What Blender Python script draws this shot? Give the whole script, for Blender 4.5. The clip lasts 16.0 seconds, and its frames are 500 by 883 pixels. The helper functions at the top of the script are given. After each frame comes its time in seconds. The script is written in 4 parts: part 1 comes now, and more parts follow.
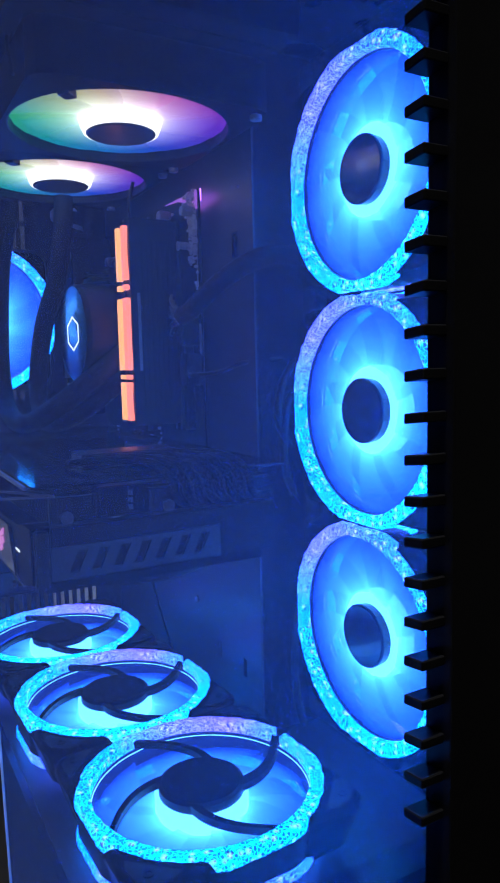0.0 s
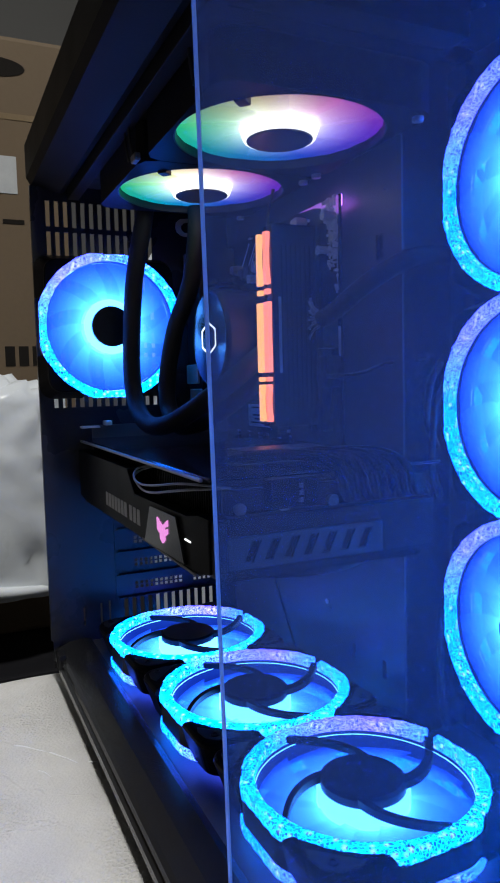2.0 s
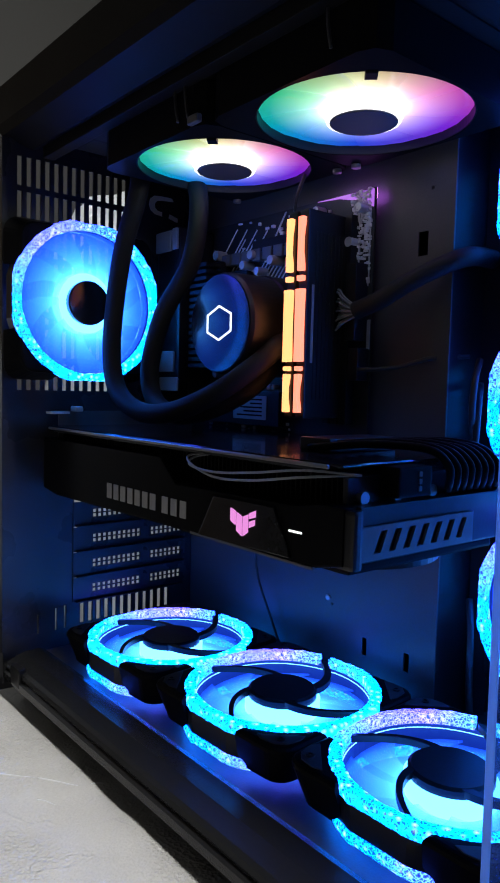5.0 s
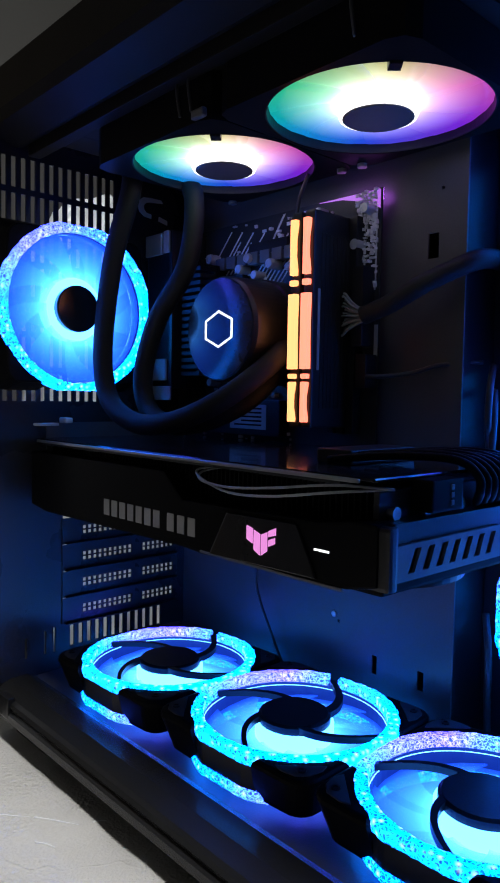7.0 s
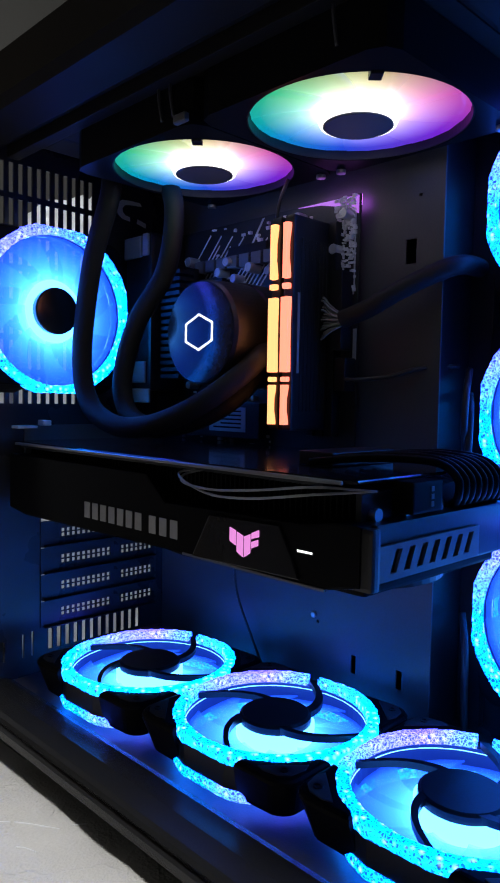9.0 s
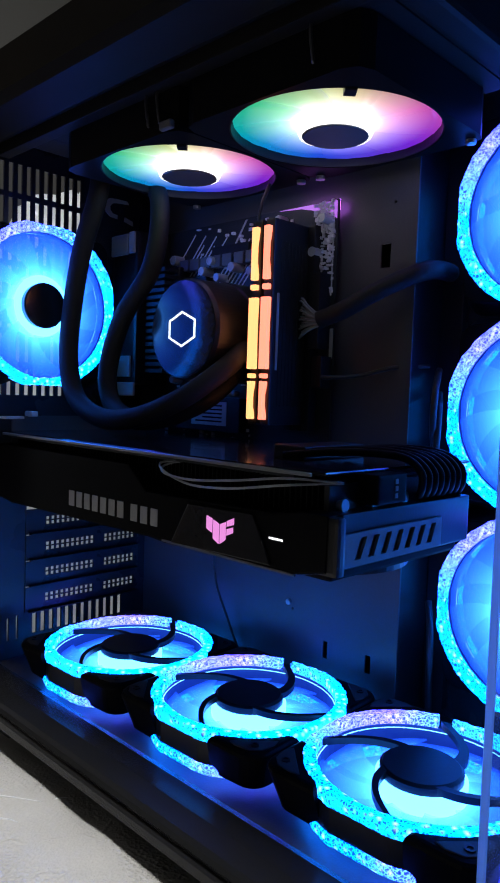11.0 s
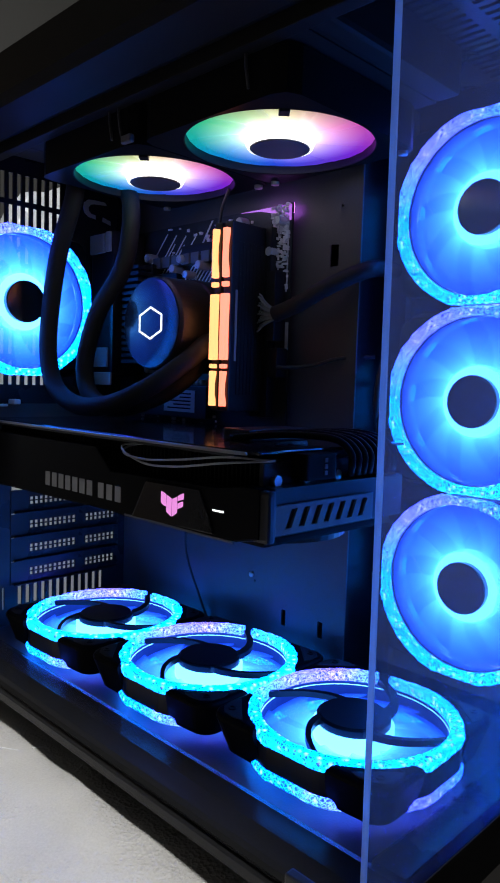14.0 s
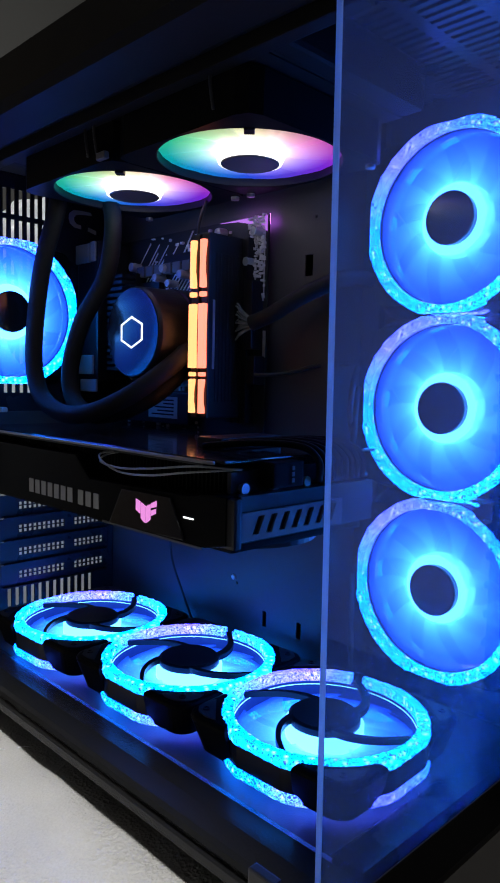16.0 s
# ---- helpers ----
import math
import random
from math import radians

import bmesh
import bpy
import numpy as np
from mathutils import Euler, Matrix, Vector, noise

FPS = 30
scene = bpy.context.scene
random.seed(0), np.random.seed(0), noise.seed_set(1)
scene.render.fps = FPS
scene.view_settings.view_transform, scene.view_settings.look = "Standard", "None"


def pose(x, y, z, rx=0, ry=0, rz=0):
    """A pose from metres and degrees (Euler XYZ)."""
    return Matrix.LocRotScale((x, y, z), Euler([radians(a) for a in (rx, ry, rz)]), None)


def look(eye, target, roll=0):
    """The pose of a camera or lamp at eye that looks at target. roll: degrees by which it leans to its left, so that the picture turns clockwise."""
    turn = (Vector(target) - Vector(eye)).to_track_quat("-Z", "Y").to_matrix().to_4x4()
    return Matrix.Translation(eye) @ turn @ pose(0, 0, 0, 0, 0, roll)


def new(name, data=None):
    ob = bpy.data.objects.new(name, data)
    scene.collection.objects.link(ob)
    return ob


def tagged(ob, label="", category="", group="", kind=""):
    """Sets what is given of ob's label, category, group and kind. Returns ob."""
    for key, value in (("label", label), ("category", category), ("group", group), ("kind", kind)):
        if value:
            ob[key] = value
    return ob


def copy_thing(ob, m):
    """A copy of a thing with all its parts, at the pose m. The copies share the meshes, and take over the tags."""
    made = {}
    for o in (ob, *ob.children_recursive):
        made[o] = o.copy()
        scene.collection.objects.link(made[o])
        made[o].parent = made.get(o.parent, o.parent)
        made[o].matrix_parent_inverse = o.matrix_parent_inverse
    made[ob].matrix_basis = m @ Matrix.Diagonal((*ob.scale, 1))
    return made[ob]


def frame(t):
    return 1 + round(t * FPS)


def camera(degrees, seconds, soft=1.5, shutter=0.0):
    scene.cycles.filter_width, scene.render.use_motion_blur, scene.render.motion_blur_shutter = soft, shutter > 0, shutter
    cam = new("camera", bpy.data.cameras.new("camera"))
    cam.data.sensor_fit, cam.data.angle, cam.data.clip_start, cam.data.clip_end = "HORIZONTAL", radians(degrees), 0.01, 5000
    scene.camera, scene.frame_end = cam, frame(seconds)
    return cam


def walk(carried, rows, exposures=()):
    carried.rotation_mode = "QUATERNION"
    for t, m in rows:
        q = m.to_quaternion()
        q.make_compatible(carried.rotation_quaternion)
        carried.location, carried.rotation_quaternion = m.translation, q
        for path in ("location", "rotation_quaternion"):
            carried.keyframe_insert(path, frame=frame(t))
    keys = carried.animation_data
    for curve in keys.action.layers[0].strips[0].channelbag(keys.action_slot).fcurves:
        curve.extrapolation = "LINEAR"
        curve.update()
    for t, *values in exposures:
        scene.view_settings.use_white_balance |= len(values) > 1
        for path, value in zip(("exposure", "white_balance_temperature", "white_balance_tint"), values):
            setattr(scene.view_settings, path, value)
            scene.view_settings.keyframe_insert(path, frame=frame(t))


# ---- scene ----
# A glass-fronted desktop computer case on a table, its side panel taken off; metres, x towards the
# motherboard tray, y towards the rear, z up.
cam = camera(38.9, 16.0, 1.9)
PATH = [
    (0, (0.0596, 0.0623, 0.3487), (0.5435, 0.9308, 0.2411), -1.32),
    (0.5, (0.0550, 0.0598, 0.3442), (0.5061, 0.9472, 0.2494), -1.15),
    (1, (0.0435, 0.0586, 0.3413), (0.4678, 0.9597, 0.2527), -1.28),
    (1.5, (0.0292, 0.0660, 0.3397), (0.4494, 0.9696, 0.2562), -1.50),
    (2, (0.0124, 0.0791, 0.3398), (0.4180, 0.9895, 0.2585), -1.48),
    (2.5, (-0.0132, 0.0922, 0.3434), (0.4674, 0.9656, 0.2645), -0.89),
    (3, (-0.0358, 0.1003, 0.3425), (0.5108, 0.9341, 0.2657), -0.22),
    (3.5, (-0.0622, 0.1168, 0.3414), (0.5277, 0.9199, 0.2572), 1.15),
    (4, (-0.0860, 0.1296, 0.3383), (0.5183, 0.9235, 0.2714), 1.34),
    (4.5, (-0.0986, 0.1535, 0.3323), (0.5220, 0.9339, 0.2569), 1.23),
    (5, (-0.0985, 0.1713, 0.3289), (0.5378, 0.9391, 0.2543), 1.47),
    (7.5, (-0.1046, 0.2048, 0.3298), (0.5688, 0.9414, 0.2667), 0.85),
    (8, (-0.1066, 0.2033, 0.3305), (0.5621, 0.9442, 0.2676), 0.73),
    (8.5, (-0.1064, 0.2078, 0.3284), (0.5667, 0.9446, 0.2650), 0.98),
    (9, (-0.1077, 0.2045, 0.3299), (0.5917, 0.9166, 0.2698), 1.03),
    (11.5, (-0.1191, 0.1742, 0.3312), (0.5948, 0.8709, 0.2618), 1.95),
    (12, (-0.1199, 0.1574, 0.3330), (0.5925, 0.8550, 0.2566), 1.28),
    (12.5, (-0.1235, 0.1483, 0.3338), (0.5792, 0.8551, 0.2526), 1.08),
    (13, (-0.1246, 0.1436, 0.3318), (0.5783, 0.8502, 0.2501), 1.21),
    (13.5, (-0.1252, 0.1426, 0.3300), (0.5764, 0.8509, 0.2524), 1.42),
    (14, (-0.1263, 0.1350, 0.3317), (0.5808, 0.8373, 0.2484), 1.85),
    (14.5, (-0.1245, 0.1254, 0.3325), (0.5745, 0.8358, 0.2510), 1.39),
    (15, (-0.1231, 0.1222, 0.3348), (0.5770, 0.8315, 0.2524), 1.22),
    (15.5, (-0.1222, 0.1185, 0.3365), (0.5795, 0.8258, 0.2513), 1.44),
    (16, (-0.1200, 0.1126, 0.3394), (0.5803, 0.8212, 0.2525), 1.35),
]
walk(cam, [(t, look(eye, target, roll)) for t, eye, target, roll in PATH])

# ---- light ----
world = bpy.data.worlds.new("world")
scene.world = world
world.use_nodes = True
world.node_tree.nodes["Background"].inputs[0].default_value = (0.9, 0.95, 1.0, 1)
world.node_tree.nodes["Background"].inputs[1].default_value = 0.03
LAMP_POWER = 29.0
room_light = bpy.data.lights.new("room_light", "AREA")
room_light.energy, room_light.size, room_light.color, room_light.spread = LAMP_POWER, 0.26, (1.0, 0.985, 0.96), radians(150)
lamp_ob = new("room_light", room_light)
lamp_ob.matrix_world = look((0.01, 0.05, 2.36), (-0.05, 0.20, 0.1))


# ---- materials ----
def material(name):
    m = bpy.data.materials.new(name)
    m.use_nodes = True
    return m, m.node_tree.nodes, m.node_tree.links, m.node_tree.nodes["Principled BSDF"]


def surface(name, colour, rough=0.5, metal=0.0, grain=250.0, vary=0.25, bump=0.15, blotch=14.0, coat=0.0, ior=1.38):
    """A painted, moulded or metal surface with grain and broad wear."""
    m, n, l, b = material(name)
    co = n.new("ShaderNodeTexCoord")
    fine, broad = n.new("ShaderNodeTexNoise"), n.new("ShaderNodeTexNoise")
    fine.inputs["Scale"].default_value, broad.inputs["Scale"].default_value = grain, blotch
    fine.inputs["Detail"].default_value, broad.inputs["Detail"].default_value = 3, 4
    mixn = n.new("ShaderNodeMix")
    mixn.data_type = "RGBA"
    lo, hi = [c * (1 - vary) for c in colour], [min(1, c * (1 + vary)) for c in colour]
    mixn.inputs[6].default_value, mixn.inputs[7].default_value = (*lo, 1), (*hi, 1)
    add = n.new("ShaderNodeMath")
    add.operation = "MULTIPLY_ADD"
    add.inputs[1].default_value = 0.4
    half = n.new("ShaderNodeMath")
    half.operation = "MULTIPLY"
    half.inputs[1].default_value = 0.6
    bp = n.new("ShaderNodeBump")
    bp.inputs["Strength"].default_value, bp.inputs["Distance"].default_value = bump, 0.0004
    ro = n.new("ShaderNodeMapRange")
    ro.inputs["To Min"].default_value, ro.inputs["To Max"].default_value = max(0.02, rough - 0.1), min(1, rough + 0.12)
    for tex in (fine, broad):
        l.new(co.outputs["Object"], tex.inputs["Vector"])
    l.new(broad.outputs["Fac"], half.inputs[0])
    l.new(fine.outputs["Fac"], add.inputs[0])
    l.new(half.outputs[0], add.inputs[2])
    l.new(add.outputs[0], mixn.inputs[0])
    l.new(mixn.outputs[2], b.inputs["Base Color"])
    l.new(broad.outputs["Fac"], ro.inputs["Value"])
    l.new(ro.outputs[0], b.inputs["Roughness"])
    l.new(fine.outputs["Fac"], bp.inputs["Height"])
    l.new(bp.outputs[0], b.inputs["Normal"])
    b.inputs["Metallic"].default_value, b.inputs["Coat Weight"].default_value, b.inputs["IOR"].default_value = metal, coat, ior
    return m


def glow(name, colour, strength, base=0.05):
    m, n, l, b = material(name)
    b.inputs["Base Color"].default_value = (base, base, base, 1)
    b.inputs["Emission Color"].default_value = (*colour, 1)
    b.inputs["Emission Strength"].default_value = strength
    b.inputs["Roughness"].default_value = 0.3
    return m


def ramp(n, stops):
    r = n.new("ShaderNodeValToRGB")
    while len(r.color_ramp.elements) < len(stops):
        r.color_ramp.elements.new(0.5)
    for e, (p, c) in zip(r.color_ramp.elements, stops):
        e.position, e.color = p, (*c, 1)
    return r


def polar(n, l):
    """Object-space angle (0 to 1) and radius nodes."""
    co, sep = n.new("ShaderNodeTexCoord"), n.new("ShaderNodeSeparateXYZ")
    l.new(co.outputs["Object"], sep.inputs[0])
    ang, mr, ln, flat = n.new("ShaderNodeMath"), n.new("ShaderNodeMapRange"), n.new("ShaderNodeVectorMath"), n.new("ShaderNodeCombineXYZ")
    ang.operation, ln.operation = "ARCTAN2", "LENGTH"
    l.new(sep.outputs[1], ang.inputs[0])
    l.new(sep.outputs[0], ang.inputs[1])
    mr.inputs["From Min"].default_value, mr.inputs["From Max"].default_value = -math.pi, math.pi
    l.new(ang.outputs[0], mr.inputs["Value"])
    l.new(sep.outputs[0], flat.inputs[0])
    l.new(sep.outputs[1], flat.inputs[1])
    l.new(flat.outputs[0], ln.inputs[0])
    return co, mr.outputs[0], ln.outputs["Value"]


def crystal(name, stops, strength):
    """Faceted clear plastic light guide, lit along its run."""
    m, n, l, b = material(name)
    co, ang, _ = polar(n, l)
    hue = ramp(n, stops)
    l.new(ang, hue.inputs[0])
    vor, spark = n.new("ShaderNodeTexVoronoi"), n.new("ShaderNodeTexVoronoi")
    vor.inputs["Scale"].default_value, spark.inputs["Scale"].default_value = 560, 230
    vor.feature = "DISTANCE_TO_EDGE"
    level = ramp(n, [(0.0, (2.0, 2.0, 2.0)), (0.07, (0.95, 0.95, 0.95)), (0.16, (0.28, 0.28, 0.28)), (0.4, (0.05, 0.05, 0.05))])
    bend, push = n.new("ShaderNodeTexNoise"), n.new("ShaderNodeVectorMath")
    bend.inputs["Scale"].default_value, bend.inputs["Detail"].default_value = 420, 2
    push.operation = "MULTIPLY_ADD"
    push.inputs[1].default_value = (0.0032, 0.0032, 0.0032)
    l.new(co.outputs["Object"], bend.inputs["Vector"])
    l.new(bend.outputs["Color"], push.inputs[0])
    l.new(co.outputs["Object"], push.inputs[2])
    l.new(push.outputs[0], vor.inputs["Vector"])
    l.new(co.outputs["Object"], spark.inputs["Vector"])
    l.new(vor.outputs["Distance"], level.inputs[0])
    hot = ramp(n, [(0.0, (1, 1, 1)), (0.18, (0.35, 0.35, 0.35)), (0.4, (0, 0, 0)), (1, (0, 0, 0))])
    l.new(spark.outputs["Distance"], hot.inputs[0])
    mul = n.new("ShaderNodeMix")
    mul.data_type, mul.blend_type = "RGBA", "MULTIPLY"
    mul.inputs[0].default_value = 1
    l.new(hue.outputs[0], mul.inputs[6])
    l.new(level.outputs[0], mul.inputs[7])
    add = n.new("ShaderNodeMix")
    add.data_type, add.blend_type = "RGBA", "ADD"
    add.inputs[0].default_value = 0.13
    l.new(mul.outputs[2], add.inputs[6])
    l.new(hot.outputs[0], add.inputs[7])
    l.new(add.outputs[2], b.inputs["Emission Color"])
    b.inputs["Emission Strength"].default_value = strength
    b.inputs["Base Color"].default_value, b.inputs["Roughness"].default_value = (0.10, 0.16, 0.2, 1), 0.12
    return m


def frosted(name, near, far, strength, alpha, stops=None, r0=0.018, r1=0.055, power=0.6, tip=0.3):
    """Frosted translucent fan blade, lit by the lamps in the hub: bright by the hub, dim at the tip."""
    m, n, l, b = material(name)
    co, ang, rad = polar(n, l)
    mr, pw = n.new("ShaderNodeMapRange"), n.new("ShaderNodeMath")
    mr.inputs["From Min"].default_value, mr.inputs["From Max"].default_value = r0, r1
    pw.operation = "POWER"
    pw.inputs[1].default_value = power
    l.new(rad, mr.inputs["Value"])
    l.new(mr.outputs[0], pw.inputs[0])
    hue = ramp(n, [(0.0, near), (0.5, tuple(a * 0.4 + c * 0.6 for a, c in zip(near, far))), (1.0, far)])
    l.new(pw.outputs[0], hue.inputs[0])
    fall = n.new("ShaderNodeMapRange")
    fall.inputs["To Min"].default_value, fall.inputs["To Max"].default_value = strength, strength * tip
    l.new(pw.outputs[0], fall.inputs["Value"])
    col = hue.outputs[0]
    if stops:
        wheel = ramp(n, stops)
        l.new(ang, wheel.inputs[0])
        mx = n.new("ShaderNodeMix")
        mx.data_type = "RGBA"
        l.new(pw.outputs[0], mx.inputs[0])
        mx.inputs[6].default_value = (*near, 1)
        l.new(wheel.outputs[0], mx.inputs[7])
        col = mx.outputs[2]
    l.new(col, b.inputs["Emission Color"])
    l.new(fall.outputs[0], b.inputs["Emission Strength"])
    b.inputs["Base Color"].default_value = (0.06, 0.08, 0.1, 1)
    b.inputs["Roughness"].default_value, b.inputs["Alpha"].default_value = 0.35, alpha
    return m


def pane_glass(name):
    """Thin clear glass with a film of dust, tinted blue to imitate the fans' haze."""
    m, n, l, b = material(name)
    out = n["Material Output"]
    n.remove(b)
    clear, gloss, dust_haze, fr = n.new("ShaderNodeBsdfTransparent"), n.new("ShaderNodeBsdfGlossy"), n.new("ShaderNodeBsdfTranslucent"), n.new("ShaderNodeFresnel")
    clear.inputs[0].default_value = (0.76, 0.81, 0.84, 1)
    gloss.inputs["Roughness"].default_value = 0.01
    fr.inputs["IOR"].default_value = 1.5
    noi, rp = n.new("ShaderNodeTexNoise"), n.new("ShaderNodeMapRange")
    noi.inputs["Scale"].default_value, noi.inputs["Detail"].default_value = 9, 5
    rp.inputs["To Min"].default_value, rp.inputs["To Max"].default_value = 0.14, 0.23
    co = n.new("ShaderNodeTexCoord")
    l.new(co.outputs["Object"], noi.inputs["Vector"])
    l.new(noi.outputs["Fac"], rp.inputs["Value"])
    # Blue haze of the fan light, put into the dust's colour.
    dust_haze.inputs[0].default_value = (0.46, 0.66, 1.0, 1)
    m1, m2 = n.new("ShaderNodeMixShader"), n.new("ShaderNodeMixShader")
    l.new(rp.outputs[0], m1.inputs[0])
    l.new(clear.outputs[0], m1.inputs[1])
    l.new(dust_haze.outputs[0], m1.inputs[2])
    l.new(fr.outputs[0], m2.inputs[0])
    l.new(m1.outputs[0], m2.inputs[1])
    l.new(gloss.outputs[0], m2.inputs[2])
    l.new(m2.outputs[0], out.inputs[0])
    return m


def clear_back(name):
    m, n, l, b = material(name)
    out = n["Material Output"]
    n.remove(b)
    t = n.new("ShaderNodeBsdfTransparent")
    t.inputs[0].default_value = (0.97, 0.985, 0.98, 1)
    l.new(t.outputs[0], out.inputs[0])
    return m


def edge_glass(name):
    """Ground edge of the pane: scatters the light that runs inside the glass."""
    m, n, l, b = material(name)
    out = n["Material Output"]
    through_it, mix, co, noi, mr = n.new("ShaderNodeBsdfTranslucent"), n.new("ShaderNodeMixShader"), n.new("ShaderNodeTexCoord"), n.new("ShaderNodeTexNoise"), n.new("ShaderNodeMapRange")
    through_it.inputs[0].default_value = (0.72, 0.90, 0.96, 1)
    b.inputs["Base Color"].default_value, b.inputs["Roughness"].default_value = (0.30, 0.40, 0.46, 1), 0.3
    noi.inputs["Scale"].default_value = 40
    mr.inputs["To Min"].default_value, mr.inputs["To Max"].default_value = 0.45, 0.7
    l.new(co.outputs["Object"], noi.inputs["Vector"])
    l.new(noi.outputs["Fac"], mr.inputs["Value"])
    l.new(mr.outputs[0], mix.inputs[0])
    l.new(through_it.outputs[0], mix.inputs[1])
    l.new(b.outputs[0], mix.inputs[2])
    l.new(mix.outputs[0], out.inputs[0])
    return m


STEEL_BLACK = surface("black_coated_steel", (0.026, 0.027, 0.030), 0.27, 0.0, 900, 0.3, 0.25, 18)
SILL_STEEL = surface("black_sill_steel", (0.018, 0.0185, 0.020), 0.22, 0.0, 900, 0.3, 0.2, 18, ior=1.28)
INNER_STEEL = surface("black_inner_steel", (0.080, 0.081, 0.086), 0.33, 0.0, 900, 0.3, 0.25, 18)
RAIL = surface("matte_black_rail", (0.012, 0.0115, 0.0115), 0.55, 0.0, 700, 0.3, 0.15, 20, ior=1.2)
PLASTIC = surface("black_plastic", (0.013, 0.013, 0.015), 0.34, 0.0, 600, 0.3, 0.12, 22)
GLOSSY = surface("glossy_black", (0.016, 0.016, 0.019), 0.11, 0.0, 300, 0.3, 0.03, 20, coat=0.2)
GREY_CAP = surface("grey_cap", (0.11, 0.11, 0.12), 0.3, 0.0, 400, 0.2, 0.05, 25)
RUBBER = surface("grey_rubber", (0.06, 0.062, 0.066), 0.6, 0.0, 800, 0.25, 0.2, 30)
HOSE = surface("sleeved_hose", (0.015, 0.015, 0.017), 0.62, 0.0, 1400, 0.4, 0.5, 30)
BOARD = surface("circuit_board", (0.026, 0.029, 0.033), 0.35, 0.0, 420, 0.5, 0.2, 60)
ALLOY = surface("brushed_alloy", (0.45, 0.45, 0.46), 0.32, 0.9, 500, 0.2, 0.15, 20)
DARK_ALLOY = surface("dark_alloy", (0.03, 0.032, 0.036), 0.4, 0.6, 500, 0.3, 0.2, 25)
GREY_STEEL = surface("grey_steel", (0.15, 0.155, 0.16), 0.45, 0.35, 600, 0.2, 0.15, 30)
STICKER = surface("printed_sticker", (0.5, 0.52, 0.52), 0.5, 0.0, 500, 0.2, 0.05, 60)
INK = surface("dark_ink", (0.016, 0.014, 0.012), 0.9, ior=1.2)
PALE_PRINT = surface("pale_print", (0.72, 0.72, 0.74), 0.5, 0.0, 500, 0.1, 0.0)
PRINT_GREY = surface("grey_print", (0.33, 0.33, 0.335), 0.5, 0.0, 500, 0.1, 0.0)
WIRE = surface("black_wire", (0.04, 0.04, 0.043), 0.35, 0.0, 900, 0.3, 0.1)
# Paler copy of the black wire, with its shine put into the grey.
WIRE_SHINE = surface("shine_grey_wire", (0.24, 0.24, 0.25), 0.3, 0.0, 900, 0.2, 0.1)
GOLD = surface("brass_contacts", (0.45, 0.33, 0.12), 0.35, 0.8)
BRACKET = surface("dark_grey_bracket", (0.13, 0.132, 0.138), 0.45, 0.2, 600, 0.25, 0.15, 30)
CAN = surface("pale_can", (0.52, 0.52, 0.54), 0.3, 0.3, 500, 0.15, 0.05, 40)
GLASS = pane_glass("clear_glass")
GLASS_BACK = clear_back("clear_glass_back")
GLASS_EDGE = edge_glass("ground_glass_edge")
CARD = surface("brown_cardboard", (0.155, 0.112, 0.068), 0.75, 0.0, 180, 0.15, 0.2, 8)
# Whiter than the cover: the glint on the creases is put into the colour.
CREASE_GLINT = surface("glint_white_crease", (0.86, 0.87, 0.88), 0.12, 0.0, 300, 0.1, 0.1, 30)
FILM = surface("white_plastic_film", (0.70, 0.74, 0.76), 0.28, 0.0, 60, 0.15, 0.5, 12)
# For the unseen east wall: pale only to brighten its reflection in the glass.
REFLECTOR_PAINT = surface("pale_reflector_paint", (0.72, 0.72, 0.70), 0.8, 0.0, 120, 0.06, 0.1, 3)
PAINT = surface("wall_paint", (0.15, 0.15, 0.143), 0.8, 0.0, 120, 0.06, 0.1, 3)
CEILING_PAINT = surface("ceiling_paint", (0.7, 0.7, 0.68), 0.85, 0.0, 120, 0.05, 0.1, 3)
FLOOR_MAT = surface("dark_floor", (0.022, 0.020, 0.019), 0.5, 0.0, 60, 0.2, 0.2, 4)
RING_STOPS = [(0.0, (0.0, 0.12, 1.0)), (0.2, (0.0, 0.17, 1.0)), (0.4, (0.0, 0.24, 0.95)), (0.56, (0.0, 0.16, 1.0)), (0.70, (0.01, 0.09, 1.0)), (0.80, (0.04, 0.06, 1.0)), (0.88, (0.05, 0.06, 1.0)), (1.0, (0.0, 0.12, 1.0))]
REAR_STOPS = [(0.0, (0.0, 0.18, 1.0)), (0.17, (0.0, 0.14, 1.0)), (0.27, (0.05, 0.07, 1.0)), (0.37, (0.07, 0.05, 1.0)), (0.46, (0.01, 0.11, 1.0)), (0.60, (0.0, 0.17, 1.0)), (0.80, (0.0, 0.24, 0.95)), (1.0, (0.0, 0.18, 1.0))]
RING_LIGHT = crystal("lit_crystal_ring", RING_STOPS, 8.5)
REAR_RING_LIGHT = crystal("lit_crystal_rear_ring", REAR_STOPS, 8.5)
HUB_LIGHT = glow("lit_hub_wall", (0.05, 0.27, 1.0), 9.0)
SEAM_LIGHT = glow("lit_duct_seam", (0.12, 0.40, 1.0), 6.0)
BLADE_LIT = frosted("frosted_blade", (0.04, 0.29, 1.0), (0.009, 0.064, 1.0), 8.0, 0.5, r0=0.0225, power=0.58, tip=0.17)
# Faint emission in place of ring and hub light falling on the duct wall.
DUCT_GLOW = glow("self_glowing_duct_wall", (0.01, 0.05, 0.9), 0.30, 0.03)
SHROUD = surface("satin_black_plastic", (0.008, 0.008, 0.009), 0.32, 0.0, 500, 0.3, 0.08, 25, ior=1.1)
